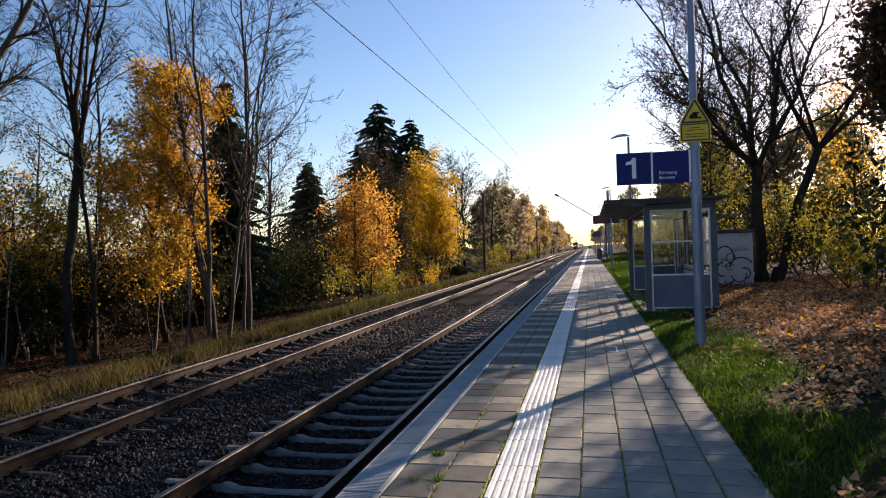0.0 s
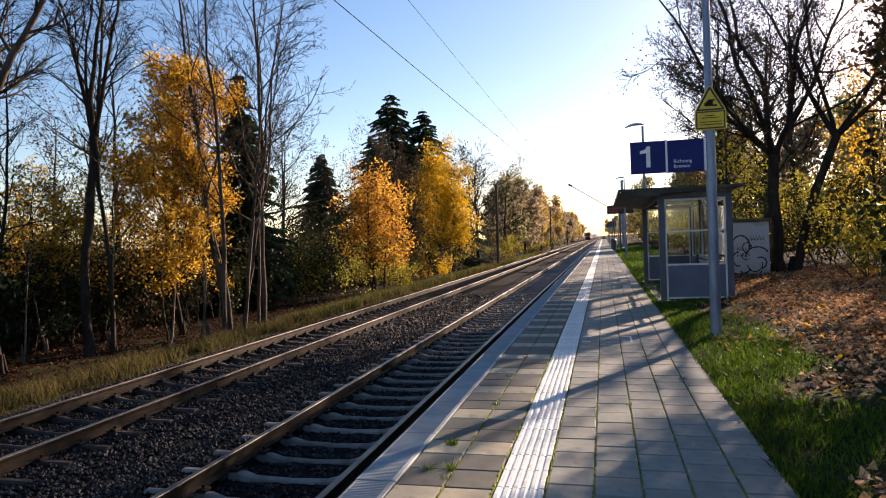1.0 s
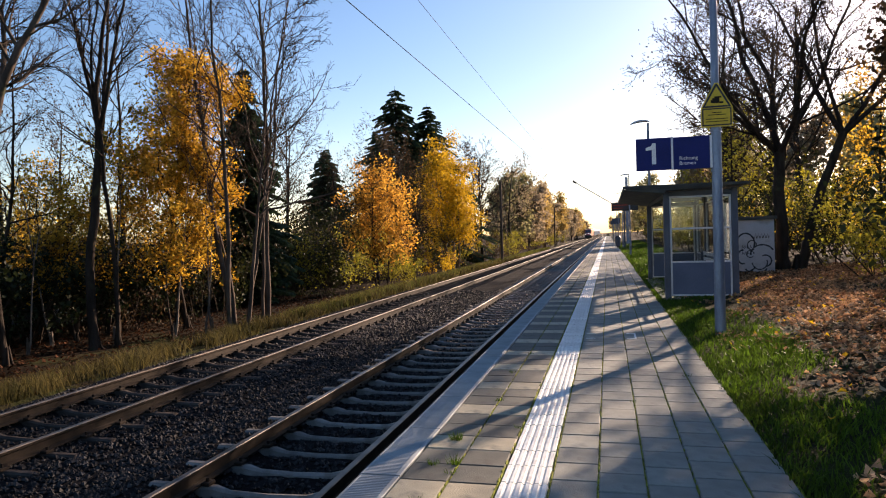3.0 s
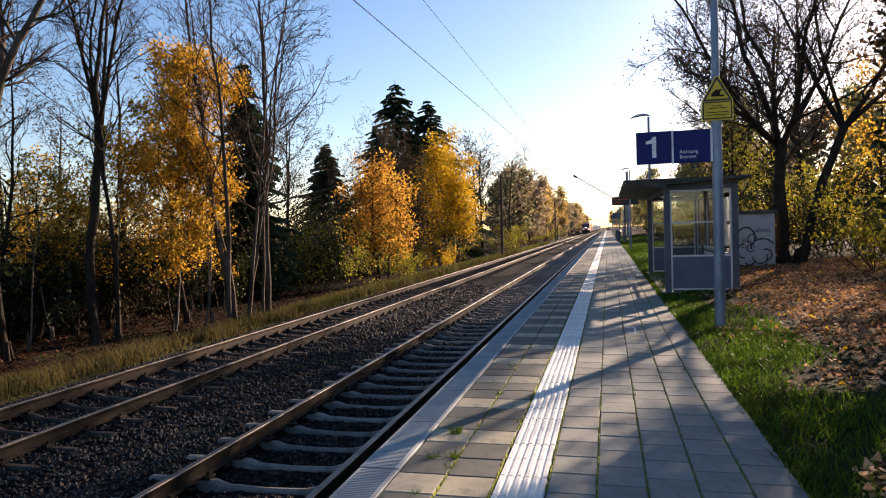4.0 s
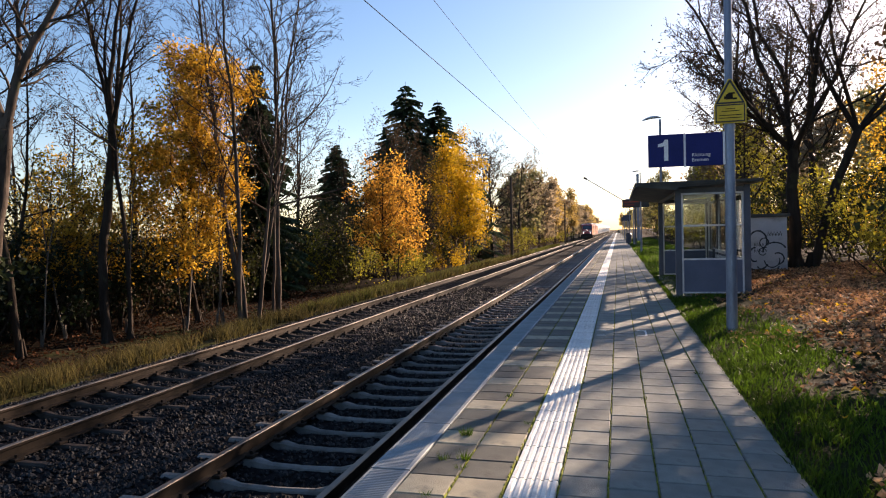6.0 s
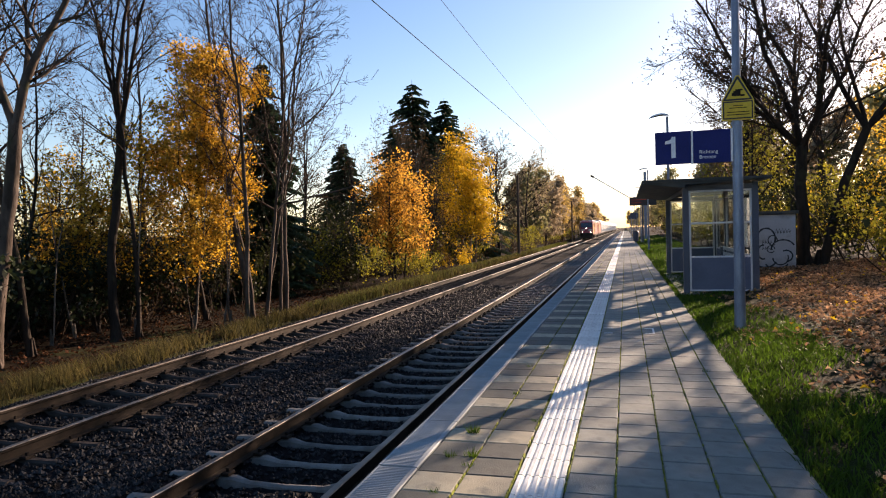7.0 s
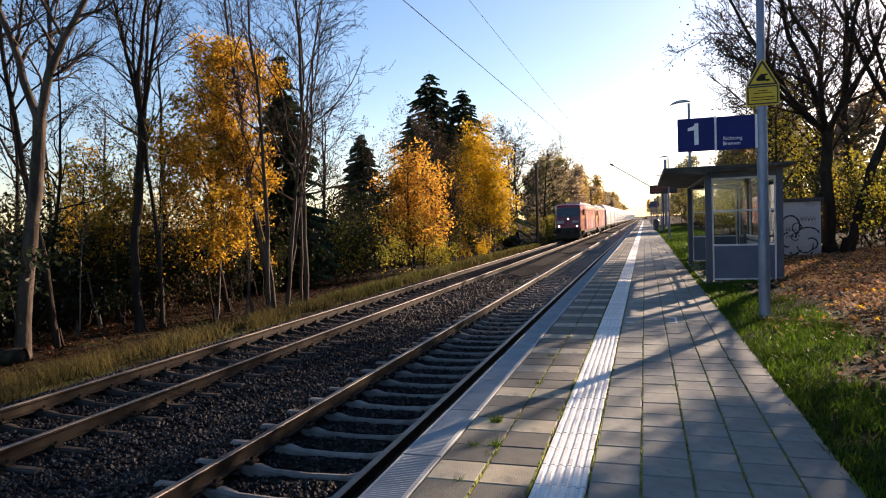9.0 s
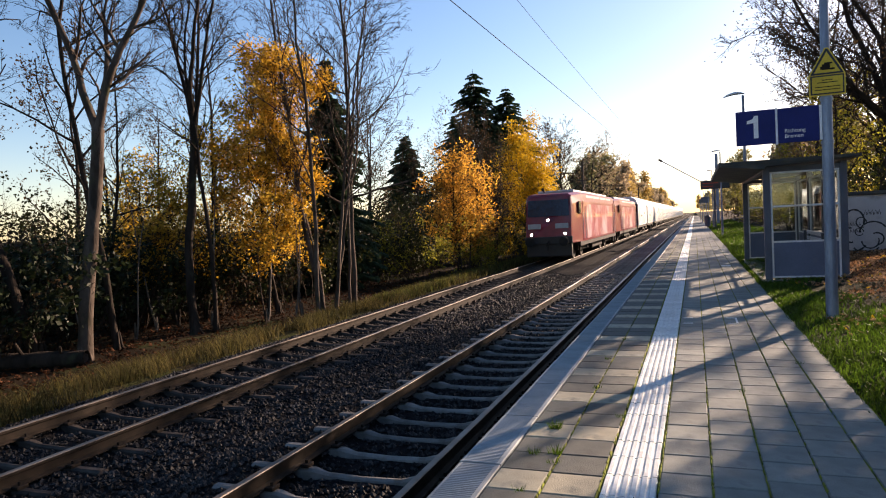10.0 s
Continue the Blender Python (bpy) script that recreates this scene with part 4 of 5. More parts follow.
# ---- grass and leaves ----
def blades(count, seed, x0, x1, y0, y1, hmin, hmax, material, name, label, keep=None, lean=0.5, bias=1.5):
    rng = random.Random(seed)
    v, f = [], []
    for _ in range(count):
        x, y = rng.uniform(x0, x1), y0 + (y1 - y0) * rng.random() ** bias
        if keep and not keep(x, y, rng):
            continue
        z = ground_z(x, y) if (x < -9.15 or x > 1.03) else ballast_z(x, y) if x < -1.6 else -0.02
        h = rng.uniform(hmin, hmax)
        a, b = rng.gauss(0, lean) * h, rng.gauss(0, lean) * h
        q = rng.random() * 6.28
        w = 0.004 + 0.0004 * y
        cx, cy = math.cos(q) * w, math.sin(q) * w
        o = len(v)
        v += [(x - cx, y - cy, z - 0.01), (x + cx, y + cy, z - 0.01), (x + a * 0.4 + cx * .7, y + b * 0.4 + cy * .7, z + h * 0.6),
              (x + a * 0.4 - cx * .7, y + b * 0.4 - cy * .7, z + h * 0.6), (x + a, y + b, z + h)]
        f += [(o, o + 1, o + 2, o + 3), (o + 3, o + 2, o + 4)]
    return tagged(new(name, mesh_of(name, v, f, material)), label, "grass", kind="stuff")


def patchy(x, y, rng):
    return noise.noise((x * 1.3, y * 0.8, 2.0)) + 1.25 - (x - 1.0) * 1.1 - (0.3 if y < 4.6 else 0.0) > rng.random() * 0.9


def tufty(x, y, rng):
    return noise.noise((x * 1.6, y * 0.9, 9.0)) * 1.5 + 0.5 > rng.random()


blades(70000, 3, 1.0, 3.2, 2.0, 26.0, 0.025, 0.09, M["grass"], "grass_strip", "short green grass along the platform", patchy, 0.6)
blades(16000, 4, 1.0, 4.0, 22.0, 90.0, 0.08, 0.2, M["grass"], "grass_strip", "green grass beyond the shelter", None, 0.5, 1.2)
blades(60000, 6, -11.6, -9.0, 3.0, 70.0, 0.05, 0.42, M["drygrass"], "verge_grass", "dry yellowish grass on the railway verge", tufty, 0.5, 1.7)
blades(12000, 7, -11.2, -9.3, 20.0, 110.0, 0.15, 0.45, M["weed"], "verge_grass", "yellow green weeds on the railway verge", None, 0.35, 1.3)


def fallen(count, seed, x0, x1, y0, y1, size, label, keep=None, bias=1.4, material="litter"):
    rng = random.Random(seed)
    v, f = [], []
    for _ in range(count):
        x, y = rng.uniform(x0, x1), y0 + (y1 - y0) * rng.random() ** bias
        if keep and not keep(x, y, rng):
            continue
        z = ground_z(x, y) + 0.02 + 0.03 * rng.random()
        s = size * rng.uniform(0.6, 1.3)
        q = rng.random() * 6.28
        c, d = math.cos(q) * s, math.sin(q) * s
        t1, t2, t3 = (rng.uniform(-0.4, 0.6) * s for _ in range(3))
        o = len(v)
        v += [(x - c * .55, y - d * .55, z + t1), (x + d * .4, y - c * .4, z + t2), (x + c * .6, y + d * .6, z + t3), (x - d * .4, y + c * .4, z + t2 * 0.5), (x, y, z - 0.006)]
        f += [(o, o + 1, o + 4), (o + 1, o + 2, o + 4), (o + 2, o + 3, o + 4), (o + 3, o, o + 4)]
    return tagged(new("leaf_litter", mesh_of("leaf_litter", v, f, M[material])), label, "leaves", kind="stuff")


fallen(42000, 8, 1.3, 7.5, 2.5, 22.0, 0.062, "layer of brown fallen leaves on the bank", lambda x, y, r: noise.noise((x * 1.1, y * 0.8, 7.0)) * 1.1 + (x - 1.75) * 0.95 > r.random())
fallen(700, 10, 1.3, 7.0, 4.5, 18.0, 0.065, "scattered yellow fallen leaves on the bank", lambda x, y, r: (x - 0.9) * 0.5 > r.random(), 1.2, "lemon")
# wood floor litter, its colour darkened for the shade under the trees
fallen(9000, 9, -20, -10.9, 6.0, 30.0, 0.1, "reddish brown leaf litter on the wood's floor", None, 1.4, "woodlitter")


# ---- signs on the mast ----
PX, PY = 1.49, 8.93
mast = thing("sign_mast", (PX, PY, 0), "tall galvanised steel mast standing in the grass", "mast")
part("lower_tube", rods(((0, 0, -0.3), (0, 0, 2.9), 0.074, 0.064), n=20), M["steel"], mast)
part("upper_tube", rods(((0, 0, 2.9), (0, 0, 6.2), 0.056, 0.042), n=20), M["steel"], mast)
for z in (0.55, 1.55, 2.24, 2.78):
    part("clamp_band", rods(((0, 0, z), (0, 0, z + 0.035), 0.076, 0.076), n=20), M["steel"], mast)

ps = thing("platform_sign", (PX, PY - 0.02, 0), "dark blue platform sign with a white number one", "sign")
part("number_panel", boxes((-1.055, -0.59, -0.02, 0.02, 2.29, 2.735), bevel=0.006), M["blue"], ps)
part("number", plate([(-0.845, 2.375), (-0.79, 2.375), (-0.79, 2.665), (-0.835, 2.665), (-0.855, 2.625), (-0.925, 2.605), (-0.925, 2.565), (-0.845, 2.575)], -0.0235, -0.0205), M["white"], ps, "white number one")
part("spacer", boxes((-0.588, -0.562, -0.015, 0.015, 2.275, 2.745), bevel=0.004), M["white"], ps, "white bar between the panels")
part("bracket", boxes((-0.088, -0.058, -0.015, 0.015, 2.29, 2.73), bevel=0.004), M["white"], ps, "white bracket on the mast")
ds = part("direction_panel", boxes((-0.56, -0.09, -0.02, 0.02, 2.285, 2.73), bevel=0.006), M["blue"], ps)
words("lettering", "Richtung\nBremen", 0.068, (-0.487, -0.0225, 2.415), ps, M["white"])

ws = thing("warning_sign", (PX, PY - 0.085, 0), "yellow warning sign with a black triangle and a text panel", "sign")
part("back_plate", plate([(-0.2, 2.83), (0.2, 2.83), (0.2, 3.09), (0.02, 3.42), (-0.02, 3.42), (-0.2, 3.09)], -0.004, 0.012), M["yellow"], ws)
part("triangle_border", plate([(-0.185, 3.09), (0.185, 3.09), (0.012, 3.405), (-0.012, 3.405)], -0.009, -0.005), M["black"], ws)
part("triangle", plate([(-0.145, 3.112), (0.145, 3.112), (0.0, 3.37)], -0.013, -0.010), M["yellow"], ws)
part("symbol", boxes((-0.055, 0.035, -0.017, -0.0135, 3.145, 3.215), (0.035, 0.085, -0.017, -0.0135, 3.14, 3.165), (-0.075, -0.05, -0.017, -0.0135, 3.15, 3.19), (-0.03, 0.06, -0.017, -0.0135, 3.215, 3.235), bevel=0.002), M["rust"], ws, "dark pictogram")
part("text_border", boxes((-0.185, 0.185, -0.009, -0.005, 2.845, 3.08)), M["black"], ws)
part("text_panel", boxes((-0.168, 0.168, -0.013, -0.010, 2.862, 3.063)), M["yellow"], ws)
for z, w in ((3.015, 0.06), (2.985, 0.11), (2.93, 0.14), (2.895, 0.14)):
    part("text_bar", boxes((-w, w, -0.0155, -0.0132, z, z + 0.010)), M["rust"], ws)
for z in (2.9, 3.2):
    part("mounting", boxes((-0.03, 0.03, 0.012, 0.03, z, z + 0.04)), M["steel"], ws)


# ---- shelter ----
SX0, SX1, SY0, SY1 = 1.16, 2.60, 13.9, 19.8
sh = thing("platform_shelter", (0, 0, 0), "grey blue steel waiting shelter with glass walls and flat roof", "shelter")
part("floor_slab", boxes((SX0 - 0.05, SX1 + 0.6, SY0 - 0.1, SY1 + 0.2, -0.1, 0.035), bevel=0.01), M["slab"], sh, "concrete floor slab")
for x, y in ((SX0 + 0.07, SY0), (SX1 - 0.04, SY0), (SX0 + 0.07, SY1), (SX1 - 0.04, SY1), (SX1 - 0.04, SY0 + 2.0), (SX1 - 0.04, SY0 + 3.95)):
    part("post", boxes((x - 0.06, x + 0.06, y - 0.06, y + 0.06, 0.03, 2.3), bevel=0.008), M["frame"], sh)
rf = part("roof", prism([(0.40, 2.31), (0.42, 2.37), (2.78, 2.39), (2.78, 2.33), (1.2, 2.27), (1.2, 2.22), (1.1, 2.22)], SY0 - 0.4, SY1 + 0.5), M["roofdark"], sh, "dark flat roof with a deep front overhang")
part("roof_edge", boxes((0.385, 2.80, SY0 - 0.43, SY0 - 0.402, 2.335, 2.388)), M["roofdark"], sh)
part("gutter", boxes((0.36, 0.395, SY0 - 0.42, SY1 + 0.5, 2.29, 2.39), bevel=0.006), M["roofdark"], sh)


def wall_bay(x0, x1, y, parent):
    """One bay across the line: base panel, trim and two panes."""
    parent = part("base_panel", boxes((x0, x1, y - 0.02, y + 0.02, 0.09, 0.77), bevel=0.004), M["panel"], parent)
    t = 0.035
    part("window_frame", boxes((x0, x0 + t, y - 0.028, y + 0.028, 0.07, 2.16), (x1 - t, x1, y - 0.028, y + 0.028, 0.07, 2.16),
                               (x0 + t, x1 - t, y - 0.028, y + 0.028, 0.07, 0.105), (x0 + t, x1 - t, y - 0.028, y + 0.028, 0.765, 0.80),
                               (x0 + t, x1 - t, y - 0.028, y + 0.028, 1.465, 1.50), (x0 + t, x1 - t, y - 0.028, y + 0.028, 2.125, 2.16), bevel=0.003), M["trimw"], parent, "pale aluminium frame")
    for z0, z1 in ((0.80, 1.465), (1.50, 2.125)):
        o = part("pane", boxes((x0 + t, x1 - t, y - 0.004, y + 0.004, z0, z1)), M["pane"], parent, "clear glass pane")
        o.visible_shadow = False


def wall_bay_long(x, y0, y1, parent):
    parent = part("base_panel", boxes((x - 0.02, x + 0.02, y0, y1, 0.09, 0.77), bevel=0.004), M["panel"], parent)
    t = 0.035
    part("window_frame", boxes((x - 0.028, x + 0.028, y0, y0 + t, 0.07, 2.16), (x - 0.028, x + 0.028, y1 - t, y1, 0.07, 2.16),
                               (x - 0.028, x + 0.028, y0 + t, y1 - t, 0.765, 0.80), (x - 0.028, x + 0.028, y0 + t, y1 - t, 1.465, 1.50),
                               (x - 0.028, x + 0.028, y0 + t, y1 - t, 2.125, 2.16), bevel=0.003), M["trimw"], parent)
    for z0, z1 in ((0.80, 1.465), (1.50, 2.125)):
        o = part("pane", boxes((x - 0.004, x + 0.004, y0 + t, y1 - t, z0, z1)), M["pane"], parent)
        o.visible_shadow = False


wall_bay(SX0 + 0.135, SX1 - 0.105, SY0, sh)
wall_bay(SX0 + 0.135, SX1 - 0.105, SY1, sh)
for a, b in ((SY0 + 0.065, SY0 + 1.935), (SY0 + 2.065, SY0 + 3.885), (SY0 + 4.015, SY1 - 0.065)):
    wall_bay_long(SX1 - 0.04, a, b, sh)
part("beam", boxes((SX0 + 0.02, SX1 + 0.02, SY0 - 0.05, SY0 + 0.05, 2.165, 2.262), (SX0 + 0.02, SX1 + 0.02, SY1 - 0.05, SY1 + 0.05, 2.165, 2.262),
                   (SX0 + 0.02, SX0 + 0.12, SY0 + 0.06, SY1 - 0.06, 2.18, 2.28), bevel=0.005), M["frame"], sh)
bench = thing("bench", (2.2, 16.5, 0.035), "steel bench inside the waiting shelter", "bench")
part("seat", boxes(*[(-0.22 + 0.09 * i, -0.15 + 0.09 * i, -1.4, 1.4, 0.43, 0.46) for i in range(5)], bevel=0.006), M["trimw"], bench)
part("backrest", boxes((0.24, 0.27, -1.4, 1.4, 0.62, 0.70), (0.25, 0.28, -1.4, 1.4, 0.76, 0.84), bevel=0.006), M["trimw"], bench)
for y in (-1.2, 1.2):
    part("leg", boxes((-0.2, -0.15, y - 0.03, y + 0.03, 0, 0.43), (0.18, 0.24, y - 0.03, y + 0.03, 0, 0.84), (-0.15, 0.18, y - 0.03, y + 0.03, 0.38, 0.43), bevel=0.005), M["frame"], bench)
tt = thing("timetable_case", (2.48, 15.0, 0), "poster case on the shelter's rear wall", "notice board")
part("case", boxes((0.0, 0.04, -0.45, 0.45, 0.95, 2.0), bevel=0.006), M["trimw"], tt)
part("sheet", boxes((-0.006, -0.001, -0.4, 0.4, 1.0, 1.95)), M["white"], tt, "white printed sheet")

# ---- small building with spray paint ----
hut = thing("equipment_hut", (4.1, 20.4, 0), "small pale rendered hut with black graffiti and flat roof", "hut")
part("wall", boxes((-0.46, 0.55, -0.5, 1.5, -0.2, 1.68), bevel=0.01), M["boxwall"], hut)
part("roof", boxes((-0.53, 0.62, -0.58, 1.58, 1.684, 1.78), bevel=0.012), M["roofdark"], hut, "dark flat roof")


def scrawl(pts, w):
    """A sprayed line as one flat ribbon just off the wall."""
    bm = bmesh.new()
    rows = []
    for i, p in enumerate(pts):
        q0, q1 = pts[max(i - 1, 0)], pts[min(i + 1, len(pts) - 1)]
        dx, dz = q1[0] - q0[0], q1[1] - q0[1]
        l = math.hypot(dx, dz) or 1.0
        ww = w * (1 + 0.25 * math.sin(i * 2.3))
        rows.append([bm.verts.new((p[0] + s * dz / l * ww, y, p[1] - s * dx / l * ww)) for s, y in ((-1, -0.5045), (1, -0.5045), (1, -0.501), (-1, -0.501))])
    for a, b in zip(rows, rows[1:]):
        for k in range(4):
            bm.faces.new((a[k], a[(k + 1) % 4], b[(k + 1) % 4], b[k]))
    bm.faces.new(rows[0])
    bm.faces.new(rows[-1][::-1])
    bmesh.ops.recalc_face_normals(bm, faces=bm.faces)
    return bm


def arc(cx, cz, rx, rz, a0, a1, n=14):
    return [(cx + rx * math.cos(radians(a0 + (a1 - a0) * i / n)), cz + rz * math.sin(radians(a0 + (a1 - a0) * i / n))) for i in range(n + 1)]


for pts, w in ((arc(-0.22, 1.0, 0.24, 0.30, -20, 200), 0.022), (arc(0.22, 0.72, 0.30, 0.24, 20, 190), 0.02), (arc(-0.25, 0.42, 0.3, 0.24, 150, 340), 0.022),
               (arc(-0.05, 0.95, 0.12, 0.14, 0, 300), 0.014), (arc(0.15, 0.45, 0.2, 0.2, 180, 380), 0.016), (arc(-0.3, 0.62, 0.14, 0.2, 80, 290), 0.022), (arc(0.3, 0.5, 0.16, 0.16, -90, 120), 0.02), (arc(0.05, 0.28, 0.28, 0.12, 180, 360), 0.02), (arc(-0.1, 0.7, 0.1, 0.1, 0, 330), 0.012)):
    part("graffiti", scrawl(pts, w), M["graf"], hut)
_r2 = random.Random(9)
for i in range(8):
    x, z = -0.32 + 0.07 * (i % 4), 0.85 - 0.17 * (i // 4)
    part("graffiti", scrawl([(x, z), (x + 0.02, z + 0.1), (x + 0.05, z + 0.02), (x + 0.03, z + 0.05)], 0.008), M["graf"], hut)
for i in range(5):
    x = 0.02 + 0.08 * i
    part("graffiti", scrawl([(x, 1.15), (x + 0.03, 1.28), (x + 0.06, 1.14), (x + 0.07, 1.22)], 0.007), M["rust"], hut)


# ---- platform lamps, board, bin, far fittings ----
def platform_lamp(at, h):
    ob = thing("platform_lamp", at, "slim grey platform lamp with a curved flat head", "street lamp", "platform lamps")
    part("post", rods(((0, 0, -0.2), (0, 0, 1.1), 0.06, 0.06), ((0, 0, 1.1), (0, 0, h - 0.05), 0.045, 0.035), n=14), M["steel"], ob)
    bm = bmesh.new()
    bmesh.ops.create_uvsphere(bm, u_segments=18, v_segments=9, radius=1.0)
    for v in bm.verts:
        v.co = Vector((v.co.x * 0.30, v.co.y * 0.11, (v.co.z * 0.06 if v.co.z > 0 else v.co.z * 0.02) - 0.05 * v.co.x * v.co.x + 0.03 * v.co.x))
    bmesh.ops.translate(bm, vec=(-0.24, 0, h), verts=bm.verts)
    part("head", bm, M["trimw"], ob)
    return ob


lamp1 = platform_lamp((1.31, 20.6, 0), 4.82)
for y in (40.0, 59.0, 78.0, 97.0, 116.0, 140.0):
    copy_thing(lamp1, pose(1.33, y, 0))

board = thing("train_display", (1.45, 58, 0), "dark train departure display on a post", "display board")
part("post", boxes((-0.07, 0.07, -0.07, 0.07, -0.1, 3.3), bevel=0.01), M["frame"], board)
part("case", boxes((-1.05, 1.15, -0.15, 0.15, 3.25, 3.95), bevel=0.02), M["black"], board)
for z, w in ((3.70, 0.6), (3.45, 0.4)):
    part("led_line", boxes((-0.9, -0.9 + w * 2, -0.156, -0.152, z, z + 0.05)), M["led"], board, "orange lit line of letters")
binn = thing("waste_bin", (0.95, 63, 0), "dark green waste bin on the platform", "waste bin")
part("body", rods(((0, 0, 0.1), (0, 0, 0.95), 0.24, 0.27), n=16), M["frame"], binn)
part("hood", rods(((0, 0, 0.951), (0, 0, 1.08), 0.29, 0.18), n=16), M["black"], binn)
part("foot", rods(((0, 0, 0), (0, 0, 0.1), 0.1, 0.1), n=10), M["black"], binn)
for y, x, w, h in ((92, 1.2, 1.1, 3.3), (120, 1.3, 1.4, 3.5)):
    s = thing("station_sign", (x, y, 0), "dark grey blue station sign on two posts", "sign")
    part("panel", boxes((-w / 2, w / 2, -0.04, 0.04, h - 0.7, h), bevel=0.01), M["frame"], s)
    for q in (-w * 0.35, w * 0.35):
        part("post", rods(((q, 0.09, -0.1), (q, 0.09, h - 0.1), 0.04), n=8), M["steel"], s)

# ---- overhead line ----
lm = thing("line_mast", (2.1, 72, 0), "grey steel overhead line mast with a slanting cantilever", "mast")
part("mast_post", boxes((-0.14, 0.14, -0.12, 0.12, -0.3, 7.2), bevel=0.02), M["steel"], lm)
part("cantilever", rods(((-0.14, 0, 3.6), (-5.2, 0, 6.85), 0.05, 0.05), n=8), M["steel"], lm, "long slanting steel tube")
part("insulator", rods(((-5.2, 0, 6.85), (-5.55, 0, 7.07), 0.11, 0.11), n=10), M["black"], lm)
contact = thing("overhead_wires", (0, 0, 0), "thin dark contact wire and carrier wire over the near track", "wire", kind="structure")
part("contact_wire", rods(((TRACKS[0], -20, 4.18), (TRACKS[0], 64, 5.5), 0.0065), n=6), M["wire"], contact)
CARRY = [(TRACKS[0], -20 + 7 * i, 5.80 + 0.0004 * (7 * i - 34) ** 2) for i in range(13)]
part("carrier_wire", rods(*[(p, q, 0.0045) for p, q in zip(CARRY, CARRY[1:])], n=6), M["wire"], contact)
wp = thing("wooden_pole", on(-9.5, 60.0), "dark slim wooden pole beside the far track", "pole")
part("shaft", rods(((0, 0, -0.3), (0.05, 0, 7.5), 0.14, 0.11), n=12), M["wood"], wp)
copy_thing(wp, pose(*on(-9.5, 124.0)))


# ---- train ----
def loft(sections):
    """A closed skin over equal (x, y, z) rings."""
    bm = bmesh.new()
    rings = [[bm.verts.new(p) for p in s] for s in sections]
    k = len(rings[0])
    for a, b in zip(rings, rings[1:]):
        for i in range(k):
            bm.faces.new((a[i], a[(i + 1) % k], b[(i + 1) % k], b[i]))
    bm.faces.new(rings[0][::-1])
    bm.faces.new(rings[-1])
    bmesh.ops.recalc_face_normals(bm, faces=bm.faces)
    return bm


def wheelset(parent, y, r=0.55):
    for s in (-1, 1):
        part("wheel", rods(((s * 0.70, y, r), (s * 0.82, y, r), r, r), n=24), M["under"], parent)


def locomotive(front_label):
    """Nose at y = 0, rail top at z = 0, running towards -y."""
    ob = thing("electric_locomotive", (TRACKS[1], 400, RAIL_Z), front_label, "locomotive", "locomotives of the train")
    L = 18.9

    def ring(y, w, z0, z1, lean=0.0):
        zs = z1 - 0.55
        return [(-w, y, z0), (-w, y + lean * 0.55, zs), (-w + 0.05, y + lean * 0.8, z1 - 0.12), (-w + 0.24, y + lean, z1),
                (w - 0.24, y + lean, z1), (w - 0.05, y + lean * 0.8, z1 - 0.12), (w, y + lean * 0.55, zs), (w, y, z0)]
    part("body", loft([ring(0.0, 1.18, 0.95, 3.44, 0.5), ring(0.12, 1.22, 0.95, 3.53, 0.5), ring(1.9, 1.49, 0.95, 3.62, 0.0), ring(L - 1.9, 1.49, 0.95, 3.62, 0.0),
                       ring(L - 0.12, 1.22, 0.95, 3.53, -0.5), ring(L, 1.18, 0.95, 3.44, -0.5)]), M["red"], ob, "bright red painted body")
    part("roof_panel", boxes((-1.0, 1.0, 2.4, L - 2.4, 3.624, 3.78), bevel=0.05), M["locoroof"], ob, "grey roof with equipment")
    for s, y in ((-1, 0.0), (1, L)):
        bm = loft([[(-1.09, 0, 2.36), (-1.06, 0.16, 3.22), (1.06, 0.16, 3.22), (1.09, 0, 2.36)], [(-1.09, 0.3, 2.36), (-1.06, 0.4, 3.22), (1.06, 0.4, 3.22), (1.09, 0.3, 2.36)]])
        bmesh.ops.translate(bm, vec=(0, 0.155, 0), verts=bm.verts)
        if s > 0:
            bmesh.ops.rotate(bm, matrix=Matrix.Rotation(math.pi, 3, "Z"), verts=bm.verts)
        bmesh.ops.translate(bm, vec=(0, y, 0), verts=bm.verts)
        part("windscreen", bm, M["screen"], ob, "dark blue windscreen")
        for x in (-0.72, 0.72):
            part("lamp_panel", boxes((x - 0.34, x + 0.34, y - s * -0.02 - 0.03, y - s * -0.02 + 0.03, 1.72, 1.98), bevel=0.01), M["locoroof"], ob, "pale grey panel")
        part("apron", boxes((-1.2, 1.2, y + 0.05 - (0 if s < 0 else 0.35), y + 0.30 - (0 if s < 0 else 0.35), 0.25, 1.0), bevel=0.05), M["black"], ob)
        part("bumper_beam", boxes((-1.25, 1.25, y - 0.02 - 0.1 * (s > 0), y + 0.12 - 0.1 * (s > 0), 0.90, 1.30), bevel=0.03), M["black"], ob)
        for x in (-0.875, 0.875):
            part("buffer", rods(((x, y, 1.05), (x, y + s * 0.45, 1.05), 0.10, 0.10), ((x, y + s * 0.45, 1.05), (x, y + s * 0.5, 1.05), 0.24, 0.24), n=16), M["under"], ob)
        part("coupling", rods(((0, y, 1.05), (0, y + s * 0.35, 0.95), 0.06), ((0, y + s * 0.35, 0.95), (0, y + s * 0.3, 0.6), 0.05), n=8), M["under"], ob)
        part("horn", rods(((0.3 * s, y - s * 0.9, 3.68), (0.3 * s, y - s * 0.5, 3.8), 0.05, 0.09), n=8), M["under"], ob)
